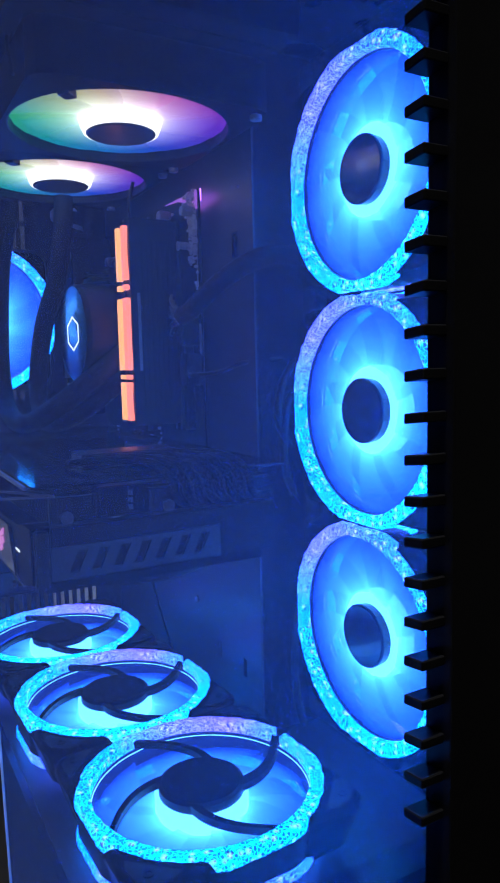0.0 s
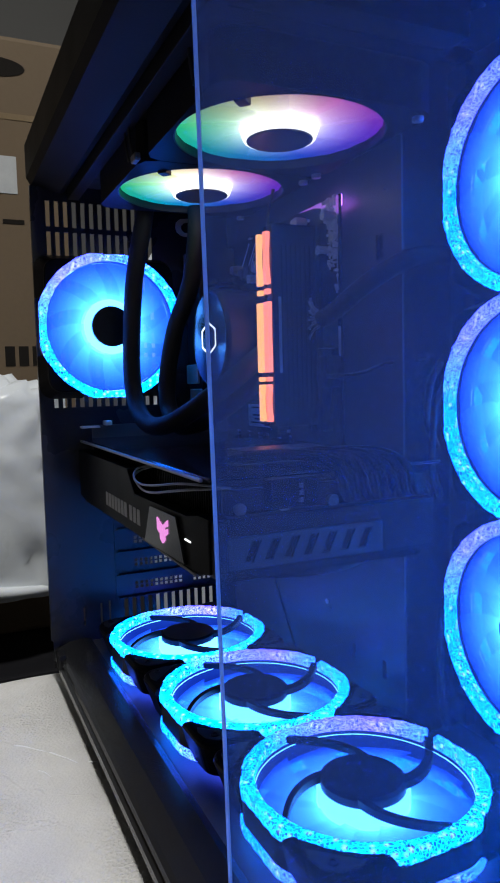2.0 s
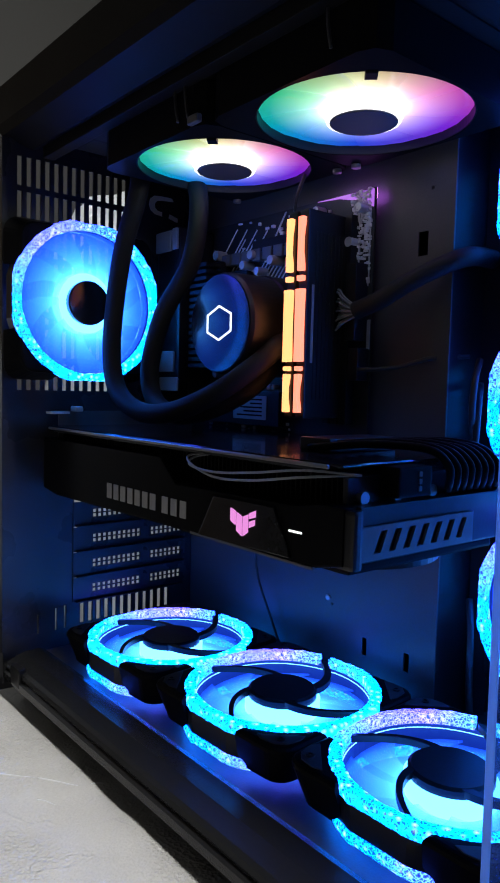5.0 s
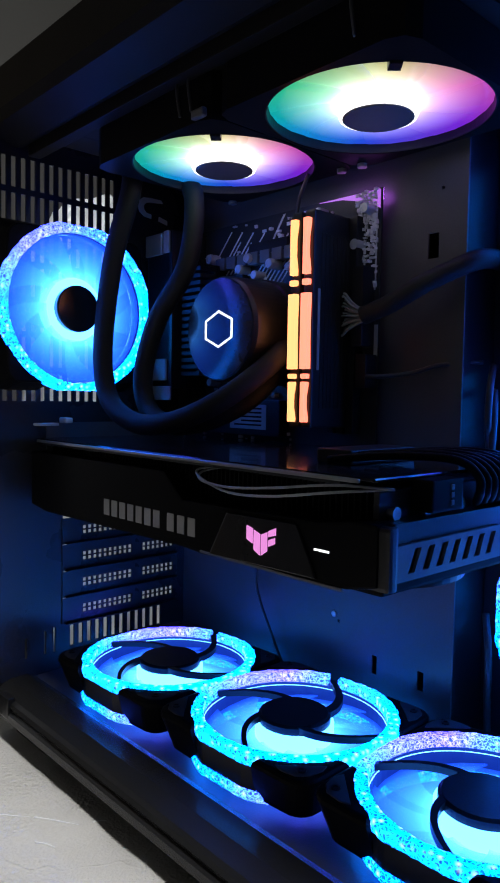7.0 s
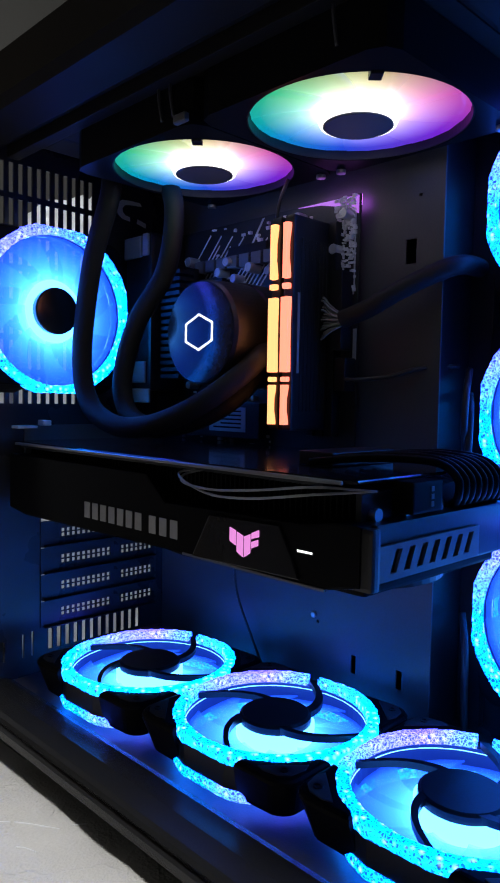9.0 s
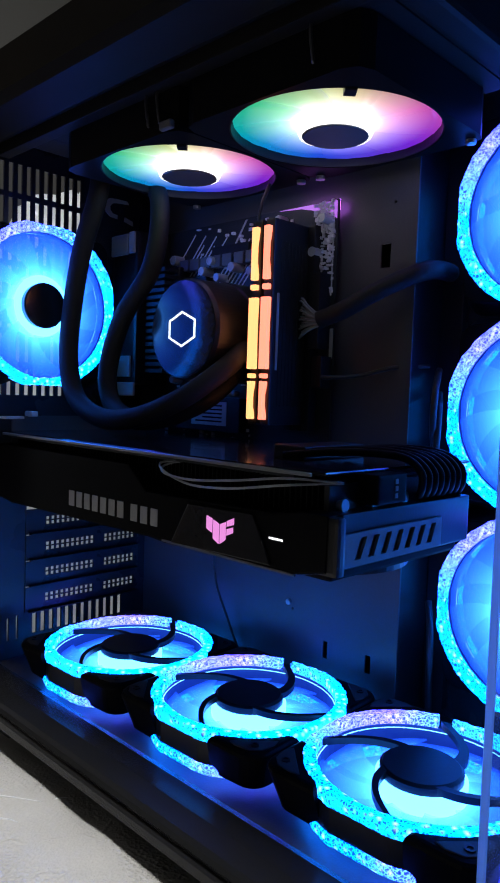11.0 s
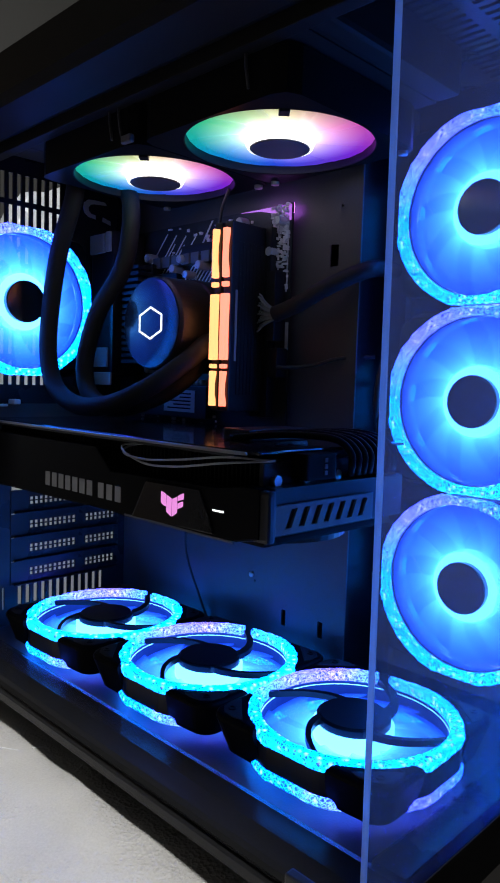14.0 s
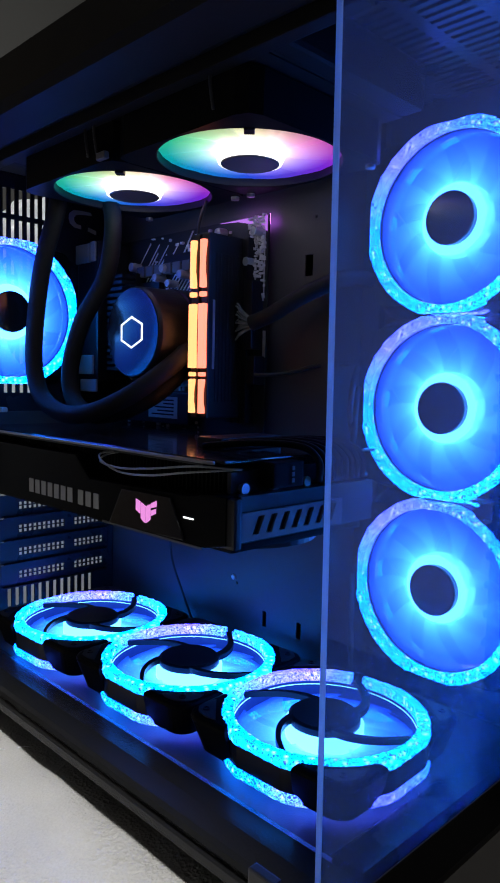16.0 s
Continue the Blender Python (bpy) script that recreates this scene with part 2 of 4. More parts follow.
TOP_STOPS = [(0.0, (0.0, 0.34, 0.85)), (0.12, (0.02, 0.09, 1.0)), (0.30, (0.26, 0.02, 0.9)), (0.46, (0.80, 0.10, 0.50)), (0.62, (0.65, 0.55, 0.14)), (0.80, (0.03, 0.70, 0.30)), (0.93, (0.0, 0.52, 0.60)), (1.0, (0.0, 0.34, 0.85))]
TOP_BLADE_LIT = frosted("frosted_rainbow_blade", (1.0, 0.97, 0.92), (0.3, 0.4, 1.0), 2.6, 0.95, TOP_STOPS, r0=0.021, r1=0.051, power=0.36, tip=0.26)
TOP_HUB_LIGHT = glow("lit_white_hub", (1.0, 0.97, 0.93), 2.4)
RAM_LIGHT_A = glow("amber_light_bar", (1.0, 0.36, 0.13), 2.3)
RAM_LIGHT_B = glow("pink_light_bar", (1.0, 0.20, 0.12), 2.4)
LOGO_LIGHT = glow("pink_logo_light", (0.9, 0.30, 0.80), 0.95)
HEX_LIGHT = glow("white_logo_light", (0.95, 0.97, 1.0), 1.6)


def cloth_material():
    """Whitish plastic table cover: pebbled in patches, slick and creased elsewhere."""
    m = surface("white_table_cover", (0.64, 0.63, 0.61), 0.34, 0.0, 700, 0.30, 1.0, 22)
    n, l = m.node_tree.nodes, m.node_tree.links
    b = n["Principled BSDF"]
    co = n.new("ShaderNodeTexCoord")
    patch, pebble, fold, wave = n.new("ShaderNodeTexNoise"), n.new("ShaderNodeTexVoronoi"), n.new("ShaderNodeTexNoise"), n.new("ShaderNodeTexNoise")
    patch.inputs["Scale"].default_value, patch.inputs["Detail"].default_value = 13, 3
    pebble.inputs["Scale"].default_value = 430
    fold.inputs["Scale"].default_value, fold.inputs["Detail"].default_value, fold.inputs["Distortion"].default_value = 12, 2, 1.4
    wave.inputs["Scale"].default_value, wave.inputs["Detail"].default_value, wave.inputs["Distortion"].default_value = 38, 4, 0.8
    for tex in (patch, pebble, fold, wave):
        l.new(co.outputs["Object"], tex.inputs["Vector"])
    where = ramp(n, [(0.0, (0.1, 0.1, 0.1)), (0.44, (0.15, 0.15, 0.15)), (0.56, (1, 1, 1)), (1.0, (1, 1, 1))])
    l.new(patch.outputs["Fac"], where.inputs[0])
    ridge = ramp(n, [(0.0, (0, 0, 0)), (0.485, (0, 0, 0)), (0.505, (1, 1, 1)), (0.525, (0, 0, 0))])
    l.new(fold.outputs["Fac"], ridge.inputs[0])
    grain, last = n.new("ShaderNodeMath"), b.inputs["Normal"].links[0]
    grain.operation = "MULTIPLY"
    l.new(pebble.outputs["Distance"], grain.inputs[0])
    l.new(where.outputs[0], grain.inputs[1])
    base = last.from_node
    base.inputs["Distance"].default_value = 0.0006
    sock = last.from_socket
    for height, strength, deep in ((grain.outputs[0], 0.9, 0.0011), (wave.outputs["Fac"], 0.4, 0.0020), (ridge.outputs[0], 0.45, 0.0010)):
        bp = n.new("ShaderNodeBump")
        bp.inputs["Strength"].default_value, bp.inputs["Distance"].default_value = strength, deep
        l.new(height, bp.inputs["Height"])
        l.new(sock, bp.inputs["Normal"])
        sock = bp.outputs[0]
    l.new(sock, b.inputs["Normal"])
    return m


COVER = cloth_material()


# ---- mesh helpers ----
def part(name, bm, mat, parent=None, label="", smooth=False):
    """Links a bmesh as one mesh object, under a thing or a part."""
    me = bpy.data.meshes.new(name)
    bm.to_mesh(me)
    bm.free()
    for mm in mat if isinstance(mat, (list, tuple)) else (mat,):
        me.materials.append(mm)
    if smooth:
        for p in me.polygons:
            p.use_smooth = True
    ob = new(name, me)
    if parent:
        ob.parent = parent
    if label:
        tagged(ob, label)
    return ob


def thing(name, label, category, group="", m=None):
    ob = new(name)
    ob.empty_display_size = 0.02
    if m is not None:
        ob.matrix_world = m
    return tagged(ob, label, category, group)


def box(x0, x1, y0, y1, z0, z1, bevel=0.0, segs=2, bm=None):
    """A box, its edges bevelled."""
    own = bmesh.new()
    bmesh.ops.create_cube(own, size=1)
    for v in own.verts:
        v.co = Vector(((x0 + x1) / 2 + v.co.x * (x1 - x0), (y0 + y1) / 2 + v.co.y * (y1 - y0), (z0 + z1) / 2 + v.co.z * (z1 - z0)))
    if bevel:
        bmesh.ops.bevel(own, geom=own.edges[:], offset=bevel, segments=segs, profile=0.7, affect="EDGES")
    return join(bm, own) if bm else own


def join(bm, other):
    me = bpy.data.meshes.new("tmp")
    other.to_mesh(me)
    other.free()
    bm.from_mesh(me)
    bpy.data.meshes.remove(me)
    return bm


def prism(points, z0, z1, bevel=0.0):
    """A flat outline in x and y, given depth in z."""
    bm = bmesh.new()
    f = bm.faces.new([bm.verts.new((x, y, z0)) for x, y in points])
    up = bmesh.ops.extrude_face_region(bm, geom=[f])
    bmesh.ops.translate(bm, verts=[v for v in up["geom"] if isinstance(v, bmesh.types.BMVert)], vec=(0, 0, z1 - z0))
    bmesh.ops.recalc_face_normals(bm, faces=bm.faces[:])
    if bevel:
        bmesh.ops.bevel(bm, geom=bm.edges[:], offset=bevel, segments=2, profile=0.7, affect="EDGES")
    return bm


def lathe(profile, segs=48, close=False):
    """(radius, z) points turned about z."""
    bm = bmesh.new()
    rings = [[bm.verts.new((r * math.cos(2 * math.pi * i / segs), r * math.sin(2 * math.pi * i / segs), z)) for i in range(segs)] for r, z in profile]
    pairs = list(zip(rings, rings[1:])) + ([(rings[-1], rings[0])] if close else [])
    for a, b in pairs:
        for i in range(segs):
            j = (i + 1) % segs
            bm.faces.new((a[i], a[j], b[j], b[i]))
    if not close:
        for ring in (rings[0], rings[-1]):
            bm.faces.new(ring)
    bmesh.ops.recalc_face_normals(bm, faces=bm.faces[:])
    return bm


def smooth_path(points, per=8):
    """A Catmull-Rom run through points."""
    p = [Vector(a) for a in points]
    p = [2 * p[0] - p[1], *p, 2 * p[-1] - p[-2]]
    out = []
    for a, b, c, d in zip(p, p[1:], p[2:], p[3:]):
        for i in range(per):
            t = i / per
            out.append(0.5 * (2 * b + (c - a) * t + (2 * a - 5 * b + 4 * c - d) * t * t + (3 * b - a - 3 * c + d) * t ** 3))
    return [*out, p[-2]]


def tube(points, radius, segs=14, per=8, taper=None):
    """A round hose or wire along points."""
    run = smooth_path(points, per)
    bm, last, up = bmesh.new(), None, Vector((0.31, 0.17, 0.93))
    first = None
    for i, q in enumerate(run):
        way = (run[min(i + 1, len(run) - 1)] - run[max(i - 1, 0)]).normalized()
        side = way.cross(up).normalized()
        up = side.cross(way).normalized()
        r = radius if taper is None else radius * (1 + (taper - 1) * i / (len(run) - 1))
        ring = [bm.verts.new(q + r * (math.cos(a) * side + math.sin(a) * up)) for a in (2 * math.pi * k / segs for k in range(segs))]
        if last:
            for k in range(segs):
                bm.faces.new((last[k], last[(k + 1) % segs], ring[(k + 1) % segs], ring[k]))
        first, last = first or ring, ring
    bm.faces.new(first)
    bm.faces.new(last)
    bmesh.ops.recalc_face_normals(bm, faces=bm.faces[:])
    return bm


def perforated(u0, u1, v0, v1, holes, thick):
    """A sheet in u and v (mesh x and y) with real oblong holes; its back lies at z = thick."""
    us = sorted({round(u, 5) for u in (u0, u1, *(h[0] for h in holes), *(h[1] for h in holes))})
    vs = sorted({round(v, 5) for v in (v0, v1, *(h[2] for h in holes), *(h[3] for h in holes))})
    solid = np.ones((len(us) - 1, len(vs) - 1), bool)
    iu, iv = {u: i for i, u in enumerate(us)}, {v: i for i, v in enumerate(vs)}
    for a, b, c, d in holes:
        solid[iu[round(a, 5)] : iu[round(b, 5)], iv[round(c, 5)] : iv[round(d, 5)]] = False
    bm, grid = bmesh.new(), {}

    def vert(i, j, k):
        if (i, j, k) not in grid:
            grid[i, j, k] = bm.verts.new((us[i], vs[j], k * thick))
        return grid[i, j, k]

    ok = lambda i, j: 0 <= i < solid.shape[0] and 0 <= j < solid.shape[1] and solid[i, j]
    for i in range(solid.shape[0]):
        for j in range(solid.shape[1]):
            if not solid[i, j]:
                continue
            bm.faces.new([vert(i, j, 0), vert(i, j + 1, 0), vert(i + 1, j + 1, 0), vert(i + 1, j, 0)])
            bm.faces.new([vert(i, j, 1), vert(i + 1, j, 1), vert(i + 1, j + 1, 1), vert(i, j + 1, 1)])
            for di, dj, e in ((-1, 0, ((i, j), (i, j + 1))), (1, 0, ((i + 1, j + 1), (i + 1, j))), (0, -1, ((i + 1, j), (i, j))), (0, 1, ((i, j + 1), (i + 1, j + 1)))):
                if not ok(i + di, j + dj):
                    (a, b), (c, d) = e
                    bm.faces.new([vert(a, b, 0), vert(a, b, 1), vert(c, d, 1), vert(c, d, 0)])
    bmesh.ops.recalc_face_normals(bm, faces=bm.faces[:])
    return bm


def upright(bm, y):
    """Stands a sheet made in x and y up, at that y."""
    for v in bm.verts:
        v.co = Vector((v.co.x, y + v.co.z, v.co.y))
    bmesh.ops.recalc_face_normals(bm, faces=bm.faces[:])
    return bm


# ---- room ----
TABLE_Z = 0.088


def wall(name, x0, x1, y0, y1, z0, z1, mat=PAINT):
    return tagged(part(name, box(x0, x1, y0, y1, z0, z1), mat), kind="structure")


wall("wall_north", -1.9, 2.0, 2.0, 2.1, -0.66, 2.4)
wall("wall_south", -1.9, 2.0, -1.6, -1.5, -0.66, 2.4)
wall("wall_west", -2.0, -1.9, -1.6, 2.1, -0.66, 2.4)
# Out of view; paler than the other walls as a reflector for the glass.
wall("wall_east", 2.0, 2.1, -1.6, 2.1, -0.66, 2.4, REFLECTOR_PAINT)
wall("floor", -2.0, 2.1, -1.6, 2.1, -0.72, -0.66, FLOOR_MAT)
wall("ceiling", -2.0, 2.1, -1.6, 2.1, 2.4, 2.46, CEILING_PAINT)

table = thing("table", "low table with a whitish pebbled plastic cover", "table", m=pose(-0.1, 0.5080, TABLE_Z))


def cover_height(x, y):
    p = Vector((x, y, 0)) * 9
    return 0.0016 * noise.noise(p) + 0.0022 * noise.noise(p * 2.2) + 0.0008 * noise.noise(p * 5.3) - 0.001


def table_cover():
    bm = bmesh.new()
    bmesh.ops.create_grid(bm, x_segments=240, y_segments=90, size=0.5)
    for v in bm.verts:
        v.co = Vector((v.co.x * 1.6, v.co.y * 0.416, 0))
        v.co.z = cover_height(v.co.x, v.co.y)
        edge = max(abs(v.co.x) - 0.785, abs(v.co.y) - 0.203, 0)
        v.co.z -= edge * 0.8
    up = bmesh.ops.extrude_face_region(bm, geom=bm.faces[:])
    bmesh.ops.translate(bm, verts=[v for v in up["geom"] if isinstance(v, bmesh.types.BMVert)], vec=(0, 0, -0.002))
    bmesh.ops.recalc_face_normals(bm, faces=bm.faces[:])
    return bm


part("table_cover", table_cover(), COVER, table, smooth=True)
part("tabletop", box(-0.785, 0.785, -0.202, 0.202, -0.04, -0.006, 0.004), FLOOR_MAT, table)
# Raised creases, coloured near white to read as bright streaks of shine.
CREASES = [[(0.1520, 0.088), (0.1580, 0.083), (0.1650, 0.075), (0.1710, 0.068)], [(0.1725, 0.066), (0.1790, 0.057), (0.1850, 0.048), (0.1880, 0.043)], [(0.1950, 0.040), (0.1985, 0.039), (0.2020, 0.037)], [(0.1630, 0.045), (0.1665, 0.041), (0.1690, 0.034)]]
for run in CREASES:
    part("film_crease", tube([(x, y, cover_height(x, y) + 0.0001) for x, y in run], 0.0008, 6, 6, 0.4), CREASE_GLINT, table, "crease in the cover, whitened for its glint", True)
for lx in (-0.72, 0.72):
    for ly in (-0.18, 0.18):
        part("leg", box(lx - 0.025, lx + 0.025, ly - 0.025, ly + 0.025, -0.748, -0.04, 0.003), FLOOR_MAT, table)


# ---- fans ----
def rim(a, reach=0.0612, flat=0.0590):
    """Outline of the light ring: round, with flats on the four sides."""
    return min(reach, flat / max(abs(math.cos(a)), abs(math.sin(a))))


def ring_mesh(z_top, z_low, inner=0.0538, gap=None, segs=150, seed=3):
    """A faceted light guide between two heights; gap: (angle, width) left open."""
    rnd, bm, last, first = random.Random(seed), bmesh.new(), None, None
    lo, span = (gap[0] + gap[1] / 2, 2 * math.pi - gap[1]) if gap else (0, 2 * math.pi)
    for i in range(segs + (1 if gap else 0)):
        a = lo + span * i / segs
        o = rim(a)
        mid, j = (z_top + z_low) / 2, lambda s=0.0004: rnd.uniform(-s, s)
        prof = [(inner, z_low), (inner + j(0.0003), z_top), (inner * 0.75 + o * 0.25, z_top + j()), (inner * 0.5 + o * 0.5, z_top + j()), (inner * 0.25 + o * 0.75, z_top + j()),
                (o - 0.0008 + j(), z_top * 0.8 + mid * 0.2 + j(0.0004)), (o + j(0.0003), mid), (o - 0.0006 + j(), z_low)]
        ring = [bm.verts.new((r * math.cos(a), r * math.sin(a), z)) for r, z in prof]
        if last:
            for k in range(len(ring)):
                k2 = (k + 1) % len(ring)
                quad = (last[k], ring[k], ring[k2], last[k2])
                if rnd.random() < 0.5:
                    bm.faces.new((quad[0], quad[1], quad[2]))
                    bm.faces.new((quad[0], quad[2], quad[3]))
                else:
                    bm.faces.new((quad[0], quad[1], quad[3]))
                    bm.faces.new((quad[1], quad[2], quad[3]))
        first, last = first or ring, ring
    if gap:
        bm.faces.new(first)
        bm.faces.new(last)
    else:
        for k in range(len(last)):
            k2 = (k + 1) % len(last)
            bm.faces.new((last[k], first[k], first[k2], last[k2]))
    bmesh.ops.recalc_face_normals(bm, faces=bm.faces[:])
    return bm


def band_mesh(z0, z1, inner, grow=-0.0012, segs=96):
    """The black duct of the frame."""
    bm, rings = bmesh.new(), []
    for i in range(segs):
        a = 2 * math.pi * i / segs
        o = rim(a) + grow
        rings.append([bm.verts.new((r * math.cos(a), r * math.sin(a), z)) for r, z in ((inner, z0), (inner, z1), (o, z1), (o, z0))])
    for i, a in enumerate(rings):
        b = rings[(i + 1) % segs]
        for k in range(4):
            bm.faces.new((a[k], b[k], b[(k + 1) % 4], a[(k + 1) % 4]))
    bmesh.ops.recalc_face_normals(bm, faces=bm.faces[:])
    return bm


def blade_mesh(span, twist_top, twist_low, r0, r1, swirl, turn=0.0):
    """One swept fan blade with thickness."""
    bm, grid = bmesh.new(), {}
    nr, na = 7, 6
    for side in (0, 1):
        for i in range(nr):
            r = r0 + (r1 - r0) * i / (nr - 1)
            for k in range(na):
                u = k / (na - 1)
                a = turn + swirl * (i / (nr - 1)) ** 1.2 + (u - 0.5) * span * (0.86 + 0.3 * i / (nr - 1))
                z = twist_top + (twist_low - twist_top) * u + 0.0012 * math.sin(math.pi * u)
                grid[side, i, k] = bm.verts.new((r * math.cos(a), r * math.sin(a), z - 0.0012 * side))
    for i in range(nr - 1):
        for k in range(na - 1):
            bm.faces.new([grid[0, i, k], grid[0, i + 1, k], grid[0, i + 1, k + 1], grid[0, i, k + 1]])
            bm.faces.new([grid[1, i, k], grid[1, i, k + 1], grid[1, i + 1, k + 1], grid[1, i + 1, k]])
    loop = [(i, 0) for i in range(nr)] + [(nr - 1, k) for k in range(1, na)] + [(i, na - 1) for i in range(nr - 2, -1, -1)] + [(0, k) for k in range(na - 2, 0, -1)]
    for p, q in zip(loop, loop[1:] + loop[:1]):
        bm.faces.new([grid[(0, *p)], grid[(1, *p)], grid[(1, *q)], grid[(0, *q)]])
    bmesh.ops.recalc_face_normals(bm, faces=bm.faces[:])
    return bm


def corner_mesh(a, z0, z1, half=0.0592, r=0.012):
    """A corner block of the frame, at the diagonal a: the square corner, rounded, outside the duct."""
    lo = math.radians(25)
    pts = [(half, 0.0565 * math.sin(lo))]
    pts += [(half - r + r * math.cos(t), half - r + r * math.sin(t)) for t in (math.pi / 2 * k / 6 for k in range(7))]
    pts += [(0.0565 * math.sin(lo), half)]
    pts += [(0.0560 * math.cos(t), 0.0560 * math.sin(t)) for t in (math.pi / 2 - lo + (2 * lo - math.pi / 2) * k / 8 for k in range(9))]
    bm = prism(pts, z0, z1)
    edges = [e for e in bm.edges if abs(e.verts[0].co.z - e.verts[1].co.z) < 1e-6]
    bmesh.ops.bevel(bm, geom=edges, offset=0.0032, segments=3, profile=0.5, affect="EDGES")
    for v in bm.verts:
        if v.co.z > -0.006:
            far = math.hypot(v.co.x, v.co.y)
            lean = max(0.0585, far * 0.91) / far
            v.co.x, v.co.y, v.co.z = v.co.x * lean, v.co.y * lean, min(v.co.z, -0.0016)
    bmesh.ops.rotate(bm, verts=bm.verts[:], matrix=Matrix.Rotation(a - math.pi / 4, 3, "Z"))
    return bm


def pad_mesh(a, z0, z1):
    """The rubber pad on a corner, with its screw hole as a dished well."""
    bm = prism([(0.0640, -0.0130), (0.0690, -0.0105), (0.0740, -0.0035), (0.0740, 0.0035), (0.0690, 0.0105), (0.0640, 0.0130)], z0, z1, 0.0005)
    bmesh.ops.rotate(bm, verts=bm.verts[:], matrix=Matrix.Rotation(a, 3, "Z"))
    return bm


def well_mesh(a, z0, z1):
    bm = lathe([(0.0024, z0), (0.0024, z1), (0.0014, z1), (0.0014, z0 + 0.0001)], 16)
    bmesh.ops.translate(bm, verts=bm.verts[:], vec=(0.0695 * math.cos(a), 0.0695 * math.sin(a), 0))
    return bm


GAP = -0.26


def arm_mesh(end, wide):
    """A curved strut from motor plate to frame."""
    bm, last, n = bmesh.new(), None, 14
    for i in range(n + 1):
        t = i / n
        r = 0.018 + 0.037 * t
        a = end + 0.95 * (1 - t) ** 1.3
        nx, ny = -math.sin(a), math.cos(a)
        w = wide * (1.25 - 0.5 * t)
        ring = [bm.verts.new((r * math.cos(a) + s * w * nx, r * math.sin(a) + s * w * ny, z)) for s, z in ((-1, -0.0232), (1, -0.0232), (1, -0.0196), (-1, -0.0196))]
        if last:
            for k in range(4):
                bm.faces.new((last[k], last[(k + 1) % 4], ring[(k + 1) % 4], ring[k]))
        else:
            bm.faces.new(ring)
        last = ring
    bm.faces.new(last)
    bmesh.ops.recalc_face_normals(bm, faces=bm.faces[:])
    return bm


def ring_fan(label, group):
    """A 120 mm fan with a crystal light ring on both faces; its intake face looks along +z."""
    fan = thing("case_fan", label, "fan", group)
    part("duct_band", band_mesh(-0.0188, -0.0062, 0.0552), PLASTIC, fan)
    part("duct_wall", lathe([(0.0551, -0.0188), (0.0551, -0.0062), (0.0540, -0.0062), (0.0540, -0.0188)], 64, True), DUCT_GLOW, fan, "frosted duct wall, its spill light given as a faint glow")
    part("front_light_ring", ring_mesh(0.0, -0.006), RING_LIGHT, fan, "lit faceted crystal ring")
    part("rear_light_ring", ring_mesh(-0.025, -0.019, gap=(GAP, 0.15), seed=8), REAR_RING_LIGHT, fan, "lit faceted crystal ring with a gap")
    for k in range(4):
        a = math.pi / 4 + k * math.pi / 2
        corner = part("corner_block", corner_mesh(a, -0.0243, -0.0007), SHROUD, fan)
        part("rubber_pad", pad_mesh(a, -0.0243, -0.0249), RUBBER, corner, "grey rubber pad")
        part("screw_well", well_mesh(a, -0.0242, -0.0256), PLASTIC, corner)
    part("motor_plate", lathe([(0.0, -0.0236), (0.0195, -0.0236), (0.0212, -0.0224), (0.0212, -0.0186), (0.0, -0.0186)], 48), PLASTIC, fan)
    for k in range(4):
        part("strut", arm_mesh(GAP + k * math.pi / 2, 0.0032 if k == 0 else 0.0022), PLASTIC, fan)
    part("light_seam", lathe([(0.0539, -0.0170), (0.0539, -0.0167), (0.0536, -0.0167), (0.0536, -0.0170)], 96, True), SEAM_LIGHT, fan, "thin lit seam round the duct")
    hub = part("hub", lathe([(0.0232, -0.0182), (0.0232, -0.0098), (0.0224, -0.0089), (0.0166, -0.0086)], 56), HUB_LIGHT, fan, "glowing frosted hub", True)
    part("hub_cap", lathe([(0.0164, -0.0085), (0.0168, -0.0040), (0.0166, -0.0032), (0.0158, -0.0027), (0.0, -0.0027)], 48), GLOSSY, hub, "dark glossy hub cap")
    for k in range(9):
        part("blade", blade_mesh(1.04, -0.0078, -0.0106, 0.0226, 0.0536, 0.35, 2 * math.pi * k / 9), BLADE_LIT, fan, "frosted translucent blade", True)
    return fan


FAN_ROW = "crystal ring fans"
BOTTOM = [(0.1960, 0.3645), (0.1915, 0.4835), (0.1870, 0.6015)]
COLUMN = (0.4435, 0.3240, 0.2045)
down = pose(0, 0, 0, 180)
fan = ring_fan("black fan with lit crystal ring on the case floor", FAN_ROW)
fan.matrix_world = pose(*BOTTOM[0], 0.1222) @ pose(0, 0, 0, 0, 0, 2) @ down
for bx, by in BOTTOM[1:]:
    copy_thing(fan, pose(bx, by, 0.1222) @ pose(0, 0, 0, 0, 0, 2) @ down)
side_face = Matrix(((0, 0, -1, 0), (-1, 0, 0, 0), (0, 1, 0, 0), (0, 0, 0, 1)))
for cz in COLUMN:
    f = copy_thing(fan, Matrix.Translation((0.2825, 0.3505, cz)) @ side_face)
    tagged(f, "black fan with lit crystal ring behind front glass")
f = copy_thing(fan, Matrix.Translation((0.1525, 0.6665, 0.3905)) @ pose(0, 0, 0, 90))
for child in list(f.children):
    if child.name.startswith("rear_light_ring"):
        bpy.data.objects.remove(child)
tagged(f, "black exhaust fan with lit ring on rear panel")


